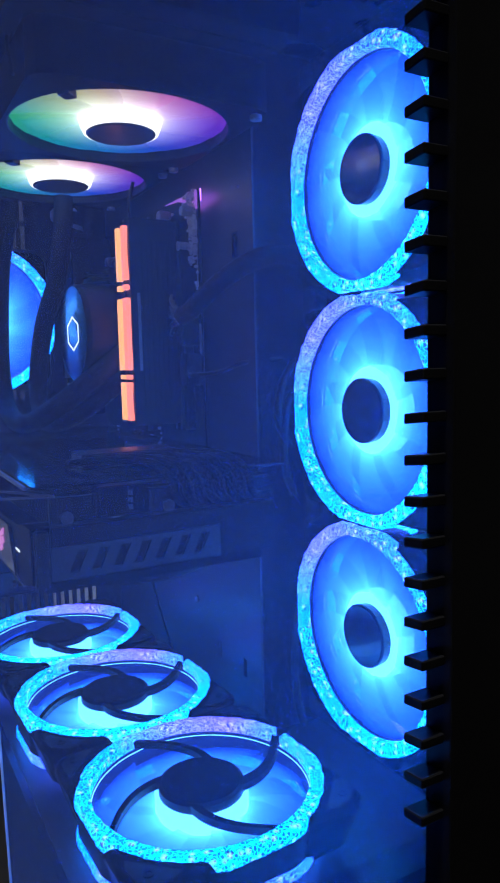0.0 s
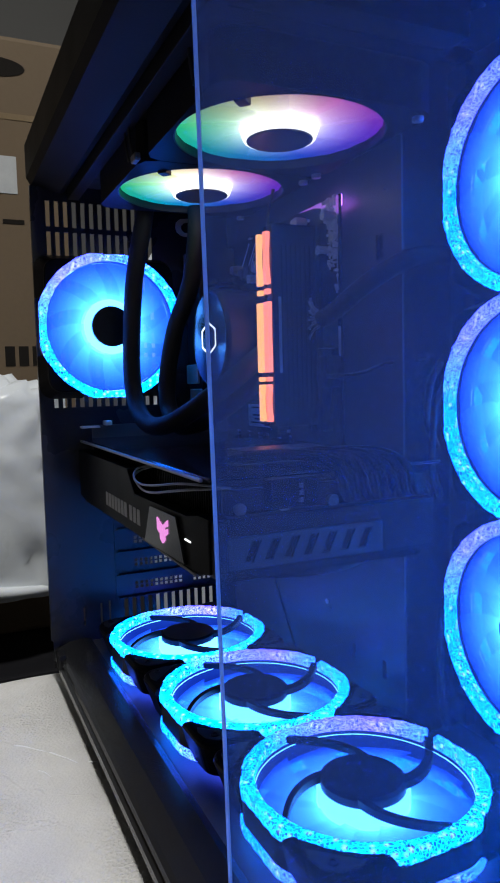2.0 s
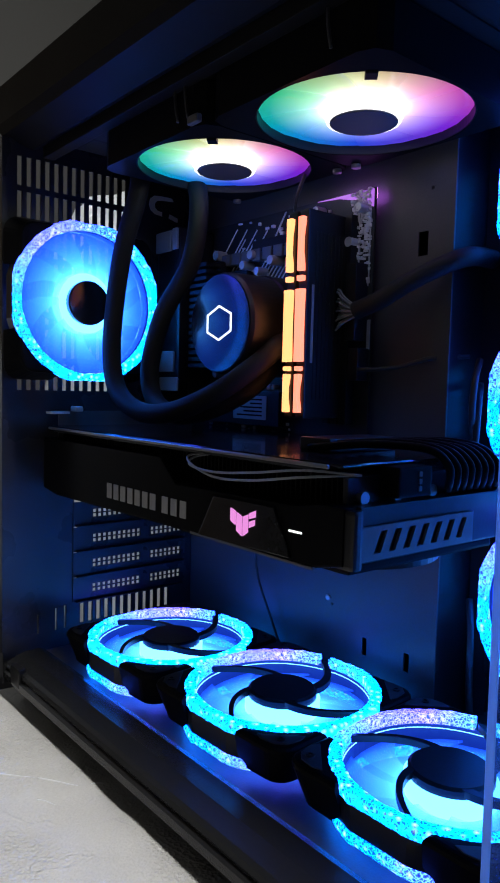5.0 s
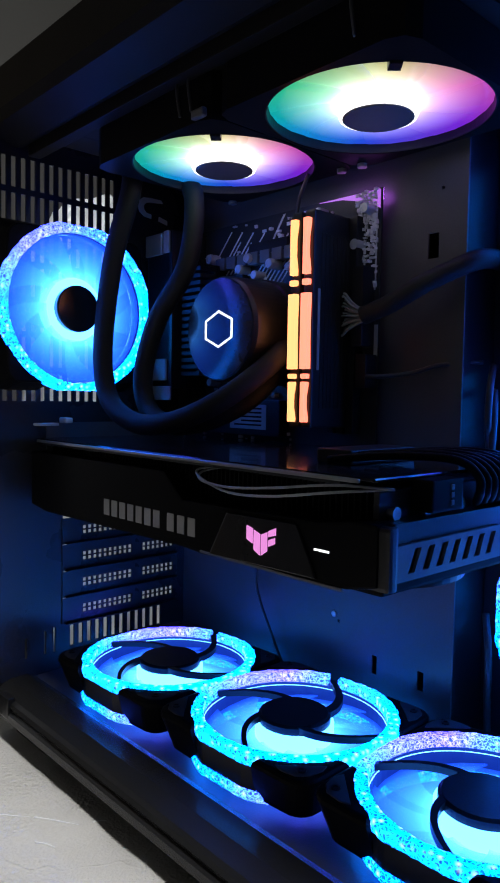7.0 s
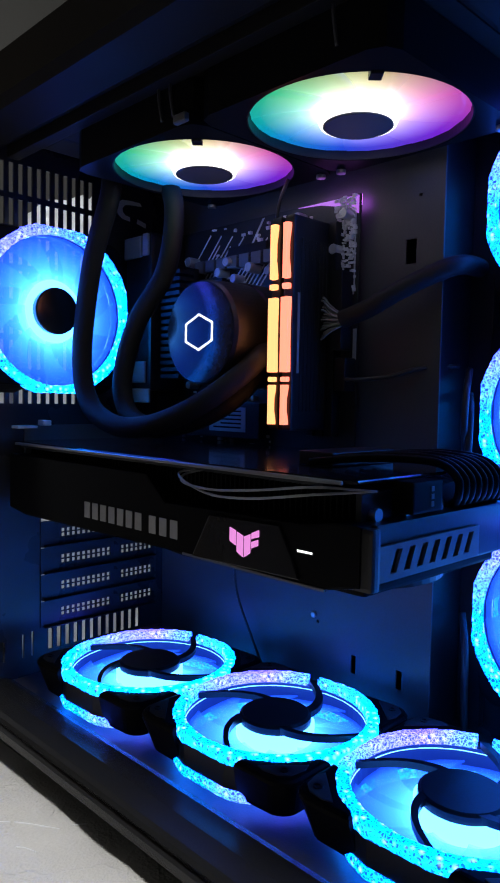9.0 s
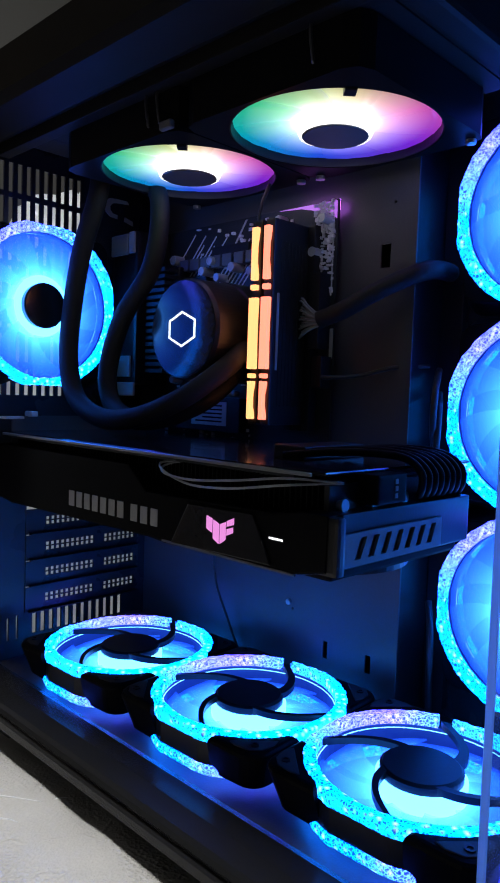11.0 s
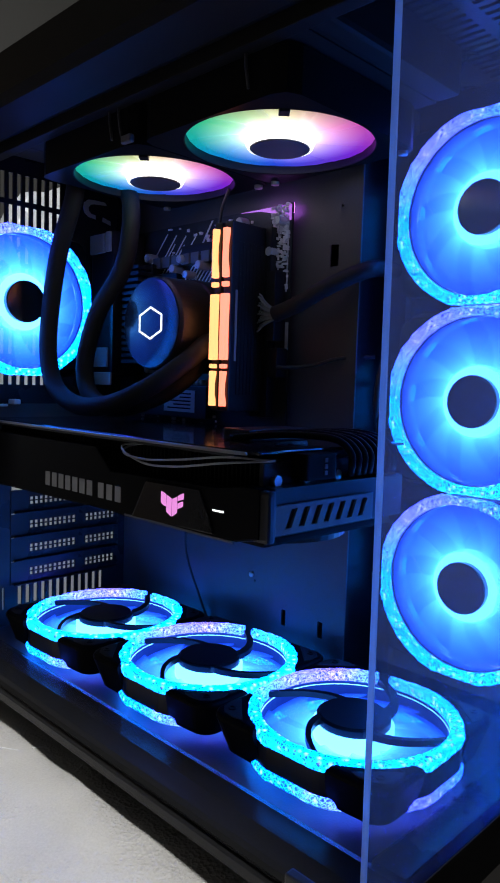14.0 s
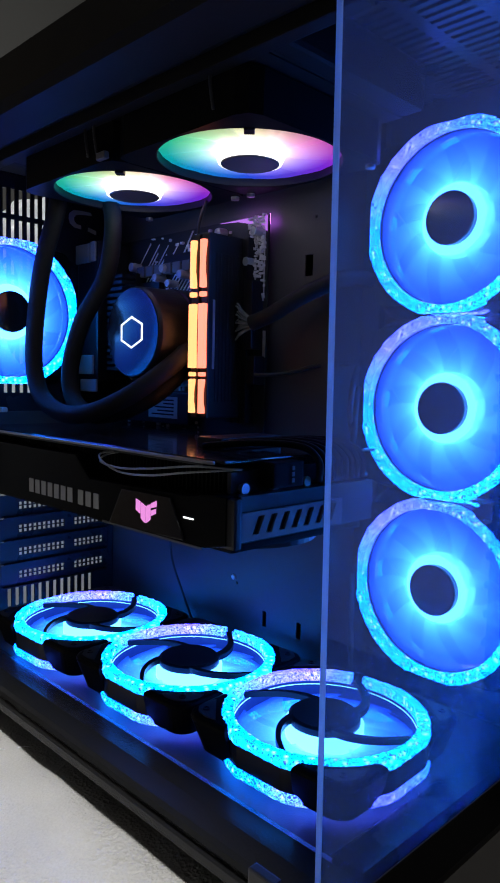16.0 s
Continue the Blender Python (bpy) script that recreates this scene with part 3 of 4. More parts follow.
def square_fan():
    """A 120 mm fan in a plain square frame, with lit rainbow blades; intake along +z."""
    fan = thing("radiator_fan", "black square fan with glowing rainbow blades under the radiator", "fan", "radiator fans")
    bm, n = bmesh.new(), 64
    loops = []
    for z, grow in ((-0.0005, 0.0), (-0.0245, 0.0)):
        inner, outer = [], []
        for i in range(n):
            a = 2 * math.pi * i / n
            c, s = math.cos(a), math.sin(a)
            sq = 0.0597 / max(abs(c), abs(s))
            sq = min(sq, 0.080)
            inner.append(bm.verts.new((0.0578 * c, 0.0578 * s, z)))
            outer.append(bm.verts.new((sq * c, sq * s, z)))
        loops += [inner, outer]
    for a, b in ((loops[0], loops[1]), (loops[1], loops[3]), (loops[3], loops[2]), (loops[2], loops[0])):
        for i in range(n):
            bm.faces.new((a[i], a[(i + 1) % n], b[(i + 1) % n], b[i]))
    bmesh.ops.recalc_face_normals(bm, faces=bm.faces[:])
    part("frame", bm, SHROUD, fan)
    part("duct_wall", lathe([(0.0577, -0.0240), (0.0577, -0.0008), (0.0570, -0.0008), (0.0570, -0.0240)], 96, True), PLASTIC, fan, smooth=False)
    part("backing", lathe([(0.0569, -0.0243), (0.0569, -0.0215), (0.0, -0.0215), (0.0, -0.0243)], 48), PLASTIC, fan)
    hub = part("hub", lathe([(0.0240, -0.0195), (0.0232, -0.010), (0.0210, -0.002), (0.0198, 0.0008), (0.0188, 0.0010)], 56), TOP_HUB_LIGHT, fan, "glowing frosted hub", True)
    part("hub_cap", lathe([(0.0182, -0.0002), (0.0182, 0.0014), (0.0172, 0.0019), (0.0, 0.0019)], 48), GREY_CAP, hub, "dark glossy hub cap")
    for k in range(9):
        part("blade", blade_mesh(1.02, -0.0056, -0.0080, 0.0192, 0.0566, 0.35, 2 * math.pi * k / 9), TOP_BLADE_LIT, fan, "frosted rainbow-lit blade", True)
    clip = box(-0.0030, 0.0030, 0.0515, 0.0590, -0.005, 0.0008, 0.0006)
    bmesh.ops.rotate(clip, verts=clip.verts[:], matrix=Matrix.Rotation(radians(-45), 3, "Z"))
    part("cable_clip", clip, PLASTIC, fan)
    for sx in (-1, 1):
        for sy in (-1,):
            bm = lathe([(0.0030, 0.0), (0.0030, 0.0022), (0.0018, 0.0026), (0.0, 0.0026)], 16)
            bmesh.ops.translate(bm, verts=bm.verts[:], vec=(sx * 0.0525, sy * 0.0525, 0))
            part("mounting_screw", bm, ALLOY, fan)
    return fan


for fy, leads, plugged in ((0.5560, 2, True), (0.4355, 1, False)):
    lead = thing("fan_lead", "short black fan leads hanging on the radiator side", "fan lead", "fan leads")
    for k in range(leads):
        y = fy - 0.034 - 0.010 * k
        part("wire", tube([(0.1318, y, 0.5050), (0.1302, y, 0.4930), (0.1318, y - 0.001, 0.4790)], 0.0008, 8, 5), WIRE, lead, smooth=True)
    if plugged:
        part("plug_body", box(0.1296, 0.1332, fy - 0.057, fy - 0.047, 0.4738, 0.4785, 0.0006, 1), GREY_CAP, lead, "grey plug body")
top_turn = pose(0, 0, 0, 180) @ pose(0, 0, 0, 0, 0, 90)
tf = square_fan()
tf.matrix_world = Matrix.Translation((0.1935, 0.4355, 0.4730)) @ top_turn
copy_thing(tf, Matrix.Translation((0.1925, 0.5560, 0.4730)) @ top_turn)

# ---- the case ----
case = thing("computer_case", "black steel computer case with front glass and open side", "computer case")
X1, Y0, Y1, ZF, ZT = 0.372, 0.2865, 0.696, 0.1185, 0.532
# floor and the broad sill of the open side
part("floor_plate", box(0.1285, X1, Y0 + 0.004, Y1 - 0.003, 0.112, ZF, 0.001), INNER_STEEL, case)
sill = bmesh.new()
prof = [(0.1283, 0.1195), (0.1240, 0.1208), (0.1110, 0.1200), (0.1010, 0.1165), (0.0985, 0.1150), (0.0975, 0.1125), (0.0985, 0.1095), (0.0960, 0.1080), (0.0960, 0.1030), (0.1020, 0.0985), (0.1283, 0.0985)]
ends = [[sill.verts.new((x, y, z)) for x, z in prof] for y in (Y0, Y1)]
for k in range(len(prof)):
    k2 = (k + 1) % len(prof)
    sill.faces.new((ends[0][k], ends[0][k2], ends[1][k2], ends[1][k]))
sill.faces.new(ends[0])
sill.faces.new(ends[1])
bmesh.ops.recalc_face_normals(sill, faces=sill.faces[:])
part("side_sill", sill, SILL_STEEL, case, "black side sill with a rolled edge")
part("front_sill", box(0.1285, X1, Y0 - 0.001, 0.3035, 0.094, 0.1215, 0.0015), STEEL_BLACK, case)
part("bottom_pan", box(0.104, X1 - 0.004, Y0 + 0.004, Y1 - 0.004, 0.0945, 0.1115), PLASTIC, case)
for fx in (0.125, 0.345):
    for fy in (0.315, 0.655):
        part("foot", box(fx - 0.017, fx + 0.017, fy - 0.024, fy + 0.024, TABLE_Z - 0.0006, 0.0955, 0.002), RUBBER, case, "rubber foot")
for cy in (0.318, 0.672):
    part("panel_catch", box(0.0958, 0.1015, cy - 0.008, cy + 0.008, 0.104, 0.119, 0.0012), PLASTIC, case)

# rear panel with slotted grille
holes = []
zr = [(0.4745 - 0.02517 * k, 0.4955 - 0.02517 * k) for k in range(7)]
for za, zb in zr:
    holes += [(round(0.1063 + 0.00723 * k, 5), round(0.1098 + 0.00723 * k, 5), round(za, 5), round(zb, 5)) for k in range(13)]
holes += [(round(0.1591 + 0.0074 * k, 5), round(0.1627 + 0.0074 * k, 5), 0.1340, 0.1520) for k in range(12)]
holes += [(0.1226, 0.1242, 0.1320, 0.1475), (0.1376, 0.1392, 0.1320, 0.1500), (0.1452, 0.1468, 0.1320, 0.1510)]
holes.append((0.1530, 0.2600, 0.1545, 0.3040))
part("rear_panel", upright(perforated(0.0958, X1, 0.0985, ZT - 0.002, holes, 0.0014), Y1 - 0.0014), STEEL_BLACK, case, "black slotted rear panel")
hook = [(0.0105, 0.0085), (0.0, 0.0085), (-0.0070, 0.0078), (-0.0110, 0.0045), (-0.0118, 0.0), (-0.0105, -0.0042), (-0.0062, -0.0072), (0.0010, -0.0080),
        (0.0010, -0.0046), (-0.0036, -0.0040), (-0.0060, -0.0018), (-0.0064, 0.0012), (-0.0040, 0.0040), (0.0, 0.0050), (0.0125, 0.0060)]
for shape in (hook, [(0.0085, -0.0050), (0.0168, -0.0072), (0.0168, -0.0108), (0.0078, -0.0086)]):
    badge = prism([(0.2305 + u, 0.4805 + w) for u, w in shape], 0, 0.0006)
    for v in badge.verts:
        v.co = Vector((v.co.x, Y1 - 0.0021 + v.co.z, v.co.y))
    bmesh.ops.recalc_face_normals(badge, faces=badge.faces[:])
    part("hooked_badge", badge, FILM, case, "pale hooked mark on the rear panel")
post = prism([(0.0940, Y1 - 0.004), (0.1045, Y1 - 0.004), (0.1045, Y1 - 0.0028), (0.0957, Y1 - 0.0028), (0.0957, Y1), (0.0940, Y1)], 0.1235, 0.506)
part("rear_post", post, STEEL_BLACK, case)

# top panel, its side rail, and inner ledges
tholes = [(round(0.150 + 0.0072 * k, 5), round(0.1535 + 0.0072 * k, 5), 0.300, 0.326) for k in range(22)]
tholes += [(round(0.150 + 0.0072 * k, 5), round(0.1535 + 0.0072 * k, 5), 0.334, 0.360) for k in range(22)]
tp = perforated(0.118, X1, Y0 - 0.0005, Y1, tholes, 0.0016)
bmesh.ops.translate(tp, verts=tp.verts[:], vec=(0, 0, 0.5275))
part("top_panel", tp, STEEL_BLACK, case, "black top panel with rows of slots")
part("top_cover", box(0.0945, X1, Y0 - 0.002, Y1 + 0.002, 0.5345, 0.5395, 0.002), PLASTIC, case)
rail = prism([(0.0925, 0.5390), (0.0925, 0.5130), (0.0960, 0.5070), (0.1180, 0.5015), (0.1225, 0.5030), (0.1225, 0.5272), (0.0990, 0.5342)], Y0 - 0.0015, Y1 + 0.0015)
for v in rail.verts:
    v.co = Vector((v.co.x, v.co.z, v.co.y))
bmesh.ops.recalc_face_normals(rail, faces=rail.faces[:])
part("top_rail", rail, RAIL, case, "black sloping top side rail")
part("top_ledge", box(0.1240, 0.1330, 0.300, 0.690, 0.4960, 0.5270, 0.001), RAIL, case)
part("top_ledge", box(0.2530, 0.2665, 0.430, 0.690, 0.4960, 0.5270, 0.001), RAIL, case)

# motherboard tray with cut-outs, and the recess with the upright fans
trayh = [(0.4460, 0.4535, 0.4140, 0.4290), (0.4430, 0.4450, 0.4535, 0.4555), (0.4470, 0.4515, 0.1480, 0.1600), (0.4830, 0.4870, 0.1480, 0.1600), (0.5150, 0.5170, 0.1748, 0.1768)]
tray = perforated(0.4275, Y1 - 0.002, ZF, 0.527, trayh, 0.0014)
for v in tray.verts:
    v.co = Vector((0.2680 + v.co.z, v.co.x, v.co.y))
bmesh.ops.recalc_face_normals(tray, faces=tray.faces[:])
part("motherboard_tray", tray, INNER_STEEL, case, "black steel tray with cut-outs")
part("tray_return", box(0.2695, 0.3090, 0.4280, 0.4294, ZF, 0.527), PLASTIC, case)
part("recess_wall", box(0.3100, 0.3114, Y0 + 0.003, 0.4300, ZF, 0.527), STEEL_BLACK, case)
part("fan_bracket", box(0.3020, 0.3090, 0.412, 0.4275, 0.125, 0.520, 0.001), PLASTIC, case)
part("far_side_panel", box(X1, X1 + 0.002, Y0, Y1, 0.0985, ZT), STEEL_BLACK, case)
screw = lathe([(0.0022, 0), (0.0022, 0.0010), (0.0014, 0.0014), (0, 0.0014)], 14)
bmesh.ops.rotate(screw, verts=screw.verts[:], matrix=Matrix.Rotation(-math.pi / 2, 3, "Y"))
bmesh.ops.translate(screw, verts=screw.verts[:], vec=(0.268, 0.520, 0.1800))
part("tray_screw", screw, ALLOY, case)

# front glass, and the slotted upright at its far edge
pane = box(0.0862, 0.3735, 0.2812, 0.2843, 0.0925, 0.5400, 0.0004, 1)
for v in pane.verts:
    if v.co.x < 0.2:
        v.co.x += 0.0041 - 0.0125 * (v.co.z - 0.3)
for f in pane.faces:
    f.material_index = 3 if f.normal.z < -0.3 else 1 if abs(f.normal.y) < 0.9 else (2 if f.normal.y > 0 else 0)
part("front_glass", pane, (GLASS, GLASS_EDGE, GLASS_BACK, PLASTIC), case, "clear tempered glass front panel")
part("glass_border", box(0.0945, 0.3735, 0.2801, 0.2810, 0.0925, 0.1195, 0.0002, 1), SHROUD, case, "black printed border of the glass")
column = part("front_upright", box(0.2617, 0.3720, 0.2625, 0.2774, 0.0930, 0.533, 0.001), SHROUD, case, "black slotted front upright")
fin = box(0.2492, 0.2615, 0.2660, 0.2772, -0.0021, 0.0021, 0.0005, 1)
for v in fin.verts:
    if v.co.y > 0.271:
        v.co.z -= 0.0012
fin0 = part("fin", fin, SHROUD, column)
fin0.location = (0, 0, 0.1610)
for k in range(1, 22):
    ob = new("fin", fin0.data)
    ob.parent = column
    ob.location = (0, 0, 0.1610 + 0.01662 * k)

# ---- expansion slot covers ----
def slot_cover():
    cover = thing("slot_cover", "perforated black steel slot cover on the rear panel", "slot cover", "rear slot covers")
    hs = []
    for r in (-0.0032, 0.0005):
        hs += [(round(0.1697 + 0.0046 * k, 5), round(0.1725 + 0.0046 * k, 5), round(r, 5), round(r + 0.0027, 5)) for k in range(19) if k not in (10, 11)]
    part("cover_plate", upright(perforated(0.1522, 0.2606, -0.0100, 0.0100, hs, 0.001), 0.0), STEEL_BLACK, cover)
    part("folded_edge", box(0.1545, 0.2585, -0.0045, -0.0002, -0.0098, -0.0090), DARK_ALLOY, cover)
    return cover


sc = slot_cover()
sc.matrix_world = Matrix.Translation((0, 0.6935, 0.2242))
for k in range(1, 4):
    copy_thing(sc, Matrix.Translation((0, 0.6935, 0.2242 - 0.0207 * k)))

# ---- motherboard ----
mb = thing("motherboard", "black motherboard with heatsinks, screwed to the tray", "motherboard")
MX = 0.2600
part("board", box(MX, MX + 0.0016, 0.4830, 0.6930, 0.2160, 0.4610), BOARD, mb)


def on_board(name, y0, y1, z0, z1, h, mat, bevel=0.0008, label=""):
    return part(name, box(MX - h, MX - 0.00005, y0, y1, z0, z1, bevel), mat, mb, label)


def finned(name, y0, y1, z0, z1, h, n, along="y"):
    sink = part(name, box(MX - h * 0.45, MX - 0.0001, y0, y1, z0, z1, 0.0006, 1), DARK_ALLOY, mb, "dark finned heatsink")
    for k in range(n):
        a = k / n
        span = (y0 + (y1 - y0) * a, y0 + (y1 - y0) * (a + 0.55 / n), z0, z1) if along == "y" else (y0, y1, z0 + (z1 - z0) * a, z0 + (z1 - z0) * (a + 0.55 / n))
        part("fin", box(MX - h, MX - h * 0.45 - 0.00005, *span), DARK_ALLOY, sink)
    return sink


on_board("power_stage_block", 0.560, 0.600, 0.4330, 0.4420, 0.006, PLASTIC)
on_board("power_stage_block", 0.606, 0.634, 0.4130, 0.4220, 0.006, PLASTIC)
finned("heatsink", 0.632, 0.655, 0.345, 0.430, 0.026, 16, "z")
on_board("port_cover", 0.657, 0.6915, 0.335, 0.458, 0.034, PLASTIC, 0.003, "black cover over the rear ports")
on_board("memory_slot", 0.5035, 0.5095, 0.306, 0.4445, 0.008, PLASTIC)
on_board("memory_slot", 0.5115, 0.5175, 0.306, 0.4445, 0.008, PLASTIC)
on_board("memory_slot", 0.4955, 0.5015, 0.306, 0.4445, 0.008, PLASTIC)
on_board("power_socket", 0.4865, 0.4950, 0.362, 0.412, 0.012, PLASTIC, 0.0008)
on_board("socket_frame", 0.545, 0.605, 0.345, 0.405, 0.006, ALLOY, 0.002, "bare metal processor frame")
drive = on_board("drive_shield", 0.560, 0.660, 0.3010, 0.3270, 0.010, DARK_ALLOY, 0.001)
part("sticker", box(MX - 0.0105, MX - 0.0101, 0.5735, 0.6130, 0.3055, 0.3235), STICKER, drive, "pale printed sticker")
for k in range(5):
    part("print_bar", box(MX - 0.01075, MX - 0.0106, 0.578, 0.578 + (0.030, 0.022, 0.026, 0.014, 0.028)[k], 0.3080 + 0.003 * k, 0.3092 + 0.003 * k), INK, mb)
on_board("card_slot", 0.530, 0.630, 0.2600, 0.2680, 0.011, PLASTIC)
on_board("chipset_shield", 0.500, 0.545, 0.220, 0.250, 0.010, DARK_ALLOY, 0.002)
on_board("drive_socket", 0.4835, 0.4920, 0.336, 0.357, 0.011, PLASTIC, 0.0006)
rnd = random.Random(11)
for k, (cy, cz) in enumerate([(0.598, 0.462 - 0.031), (0.642, 0.436), (0.607, 0.424), (0.590, 0.418), (0.573, 0.424), (0.556, 0.420), (0.540, 0.431), (0.530, 0.452), (0.622, 0.410), (0.622, 0.396), (0.622, 0.382), (0.498, 0.427), (0.490, 0.448), (0.640, 0.318 + 0.022)]):
    r, h = rnd.uniform(0.0031, 0.0040), rnd.uniform(0.008, 0.012)
    bm = lathe([(r, 0), (r, h * 0.86), (r * 0.9, h), (r * 0.55, h), (r * 0.5, h * 0.97), (0.0, h * 0.97)], 18)
    bmesh.ops.rotate(bm, verts=bm.verts[:], matrix=Matrix.Rotation(-math.pi / 2, 3, "Y"))
    bmesh.ops.translate(bm, verts=bm.verts[:], vec=(MX - 0.0001, cy, cz))
    part("capacitor", bm, CAN, mb, "silver can capacitor")
for k in range(7):
    on_board("choke", 0.552 + 0.0125 * k, 0.562 + 0.0125 * k, 0.4265, 0.4355, 0.007, GREY_STEEL, 0.0008)
traces = bmesh.new()
for k in range(230):
    ty, tz = rnd.uniform(0.4845, 0.500), 0.459 - 0.062 * rnd.random() ** 1.5
    box(MX - rnd.uniform(0.0008, 0.003), MX - 0.00005, ty, ty + rnd.uniform(0.0008, 0.003), tz, tz + rnd.uniform(0.0007, 0.0022), 0, 1, traces)
for k in range(90):
    ty, tz = rnd.uniform(0.52, 0.655), rnd.choice((rnd.uniform(0.405, 0.459), rnd.uniform(0.272, 0.302), rnd.uniform(0.328, 0.345)))
    box(MX - rnd.uniform(0.0008, 0.0025), MX - 0.00005, ty, ty + rnd.uniform(0.001, 0.004), tz, tz + rnd.uniform(0.0008, 0.0025), 0, 1, traces)
tagged(part("component_field", traces, PALE_PRINT, mb), kind="stuff")
lines = bmesh.new()
for k in range(30):
    if k % 10 in (7, 8):
        continue
    a = Vector((0, 0.536 + 0.0041 * k, 0.4035 + 0.0007 * k))
    b = a + Vector((0, -0.017 - 0.006 * (k % 3), 0.019 + 0.0065 * (k % 3)))
    w = Vector((0, 0.00042, 0.00042))
    lines.faces.new([lines.verts.new((MX - 0.0003, *q[1:])) for q in (a - w, a + w, b + w, b - w)])
ex = bmesh.ops.extrude_face_region(lines, geom=lines.faces[:])
bmesh.ops.translate(lines, verts=[v for v in ex["geom"] if isinstance(v, bmesh.types.BMVert)], vec=(0.00025, 0, 0))
tagged(part("printed_line_field", lines, surface("white_silkscreen", (0.75, 0.75, 0.75), 0.4), mb), kind="stuff")


bold = prism([(0.5672, 0.4595), (0.5692, 0.4595), (0.5872, 0.4330), (0.5852, 0.4330)], 0, 0.0003)
for v in bold.verts:
    v.co = Vector((MX - 0.00075 + v.co.z, v.co.x, v.co.y))
bmesh.ops.recalc_face_normals(bold, faces=bold.faces[:])
part("printed_band", bold, STICKER, mb, "broad pale printed line")
for k in range(3):
    bm = lathe([(0.0021, 0), (0.0021, 0.0040), (0.0016, 0.0046), (0.0, 0.0046)], 14)
    bmesh.ops.rotate(bm, verts=bm.verts[:], matrix=Matrix.Rotation(-math.pi / 2, 3, "Y"))
    bmesh.ops.translate(bm, verts=bm.verts[:], vec=(MX - 0.0001, 0.5730 + 0.0055 * k, 0.3305))
    part("capacitor", bm, CAN, mb, "silver can capacitor")
for y0, y1, z0, z1 in ((0.668, 0.6905, 0.4395, 0.4560), (0.659, 0.666, 0.4400, 0.4570), (0.6620, 0.6900, 0.3410, 0.3580), (0.6560, 0.6820, 0.3255, 0.3365)):
    part("port_cage", box(0.2235, 0.2259, y0, y1, z0, z1, 0.0006, 1), CAN, mb, "bare metal port cage")
part("board_stripe", box(MX - 0.0004, MX - 0.00005, 0.4832, 0.4860, 0.3560, 0.3760), STICKER, mb, "pale printed stripe")
part("board_stripe", box(MX - 0.0004, MX - 0.00005, 0.4856, 0.4868, 0.4000, 0.4520), STICKER, mb, "pale printed stripe")
part("board_stripe", box(MX - 0.0004, MX - 0.00005, 0.4856, 0.4896, 0.3480, 0.3560), STICKER, mb, "pale printed stripe")
for k in (0, 1):
    arrow = prism([(-0.0022, 0.0), (0.0, -0.0036), (0.0022, 0.0), (0.0006, 0.0), (0.0006, 0.0055), (-0.0006, 0.0055), (-0.0006, 0.0)], 0, 0.0003)
    for v in arrow.verts:
        v.co = Vector((MX - 0.0004 + v.co.z, 0.4925 + v.co.x, 0.3895 + (v.co.y + 0.0052) * (1 if k == 0 else -1)))
    bmesh.ops.recalc_face_normals(arrow, faces=arrow.faces[:])
    part("printed_arrow", arrow, STICKER, mb)
part("edge_light", box(MX + 0.0018, MX + 0.0028, 0.4835, 0.5200, 0.4540, 0.4615, 0.0003, 1), glow("violet_edge_light", (0.55, 0.15, 0.95), 6.0), mb, "violet glow at the board edge")
# Violet light on the board's corner, added as a thin glowing wedge.
lit_wedge = prism([(0.4838, 0.4600), (0.4838, 0.4485), (0.4900, 0.4530), (0.5150, 0.4590), (0.5350, 0.4604)], 0, 0.0012)
for v in lit_wedge.verts:
    v.co = Vector((MX - 0.0013 + v.co.z, v.co.x, v.co.y))
bmesh.ops.recalc_face_normals(lit_wedge, faces=lit_wedge.faces[:])
part("edge_glow_wedge", lit_wedge, glow("violet_glow_wedge", (0.5, 0.16, 0.85), 0.9), mb, "glowing wedge for violet light falling on the board edge")

# ---- memory ----
def memory(label, light):
    mem = thing("memory_module", label, "memory module", "memory modules")
    part("heat_spreader", box(-0.0008, 0.0380, -0.0040, 0.0040, 0.0, 0.1335, 0.0012), PLASTIC, mem, "black heat spreader")
    part("circuit_card", box(0.0380, 0.0430, -0.0006, 0.0006, 0.001, 0.1325), GOLD, mem)
    for z0, z1, w in ((0.0035, 0.0285, 0.0023), (0.0305, 0.0335, 0.0025), (0.0365, 0.0830, 0.0033), (0.0880, 0.0915, 0.0025), (0.0945, 0.1285, 0.0023)):
        long = z1 - z0 > 0.01
        if long:
            waist = 0.9 if w > 0.003 else 0.42
            edge = [(0.0, 1.0), (0.10, 1.0), (0.24, (1 + waist) / 2), (0.34, waist), (0.66, waist), (0.78, (1 + waist) / 2), (0.92, 1.0), (1.0, 1.0)]
            run = [(-w * f + 0.0003, z0 + (z1 - z0) * u) for u, f in edge] + [(w, z0 + (z1 - z0) * u) for u in (1.0, 0.0)]
            bm = prism(run, 0, 0.0035, 0.0004)
            for v in bm.verts:
                v.co = Vector((v.co.z - 0.0042, v.co.x, v.co.y))
            bmesh.ops.recalc_face_normals(bm, faces=bm.faces[:])
        else:
            bm = box(-0.0042, -0.0007, -w, w, z0, z1, 0.0008)
        part("light_bar", bm, light, mem, "glowing light bar")
    part("print_bar", box(0.0035, 0.0055, -0.0044, -0.0039, 0.036, 0.086), PRINT_GREY, mem)
    for k in range(8):
        part("spreader_rib", box(0.006 + 0.0035 * k, 0.0075 + 0.0035 * k, -0.0046, -0.0039, 0.012, 0.120, 0.0003, 1), PLASTIC, mem)
    return mem


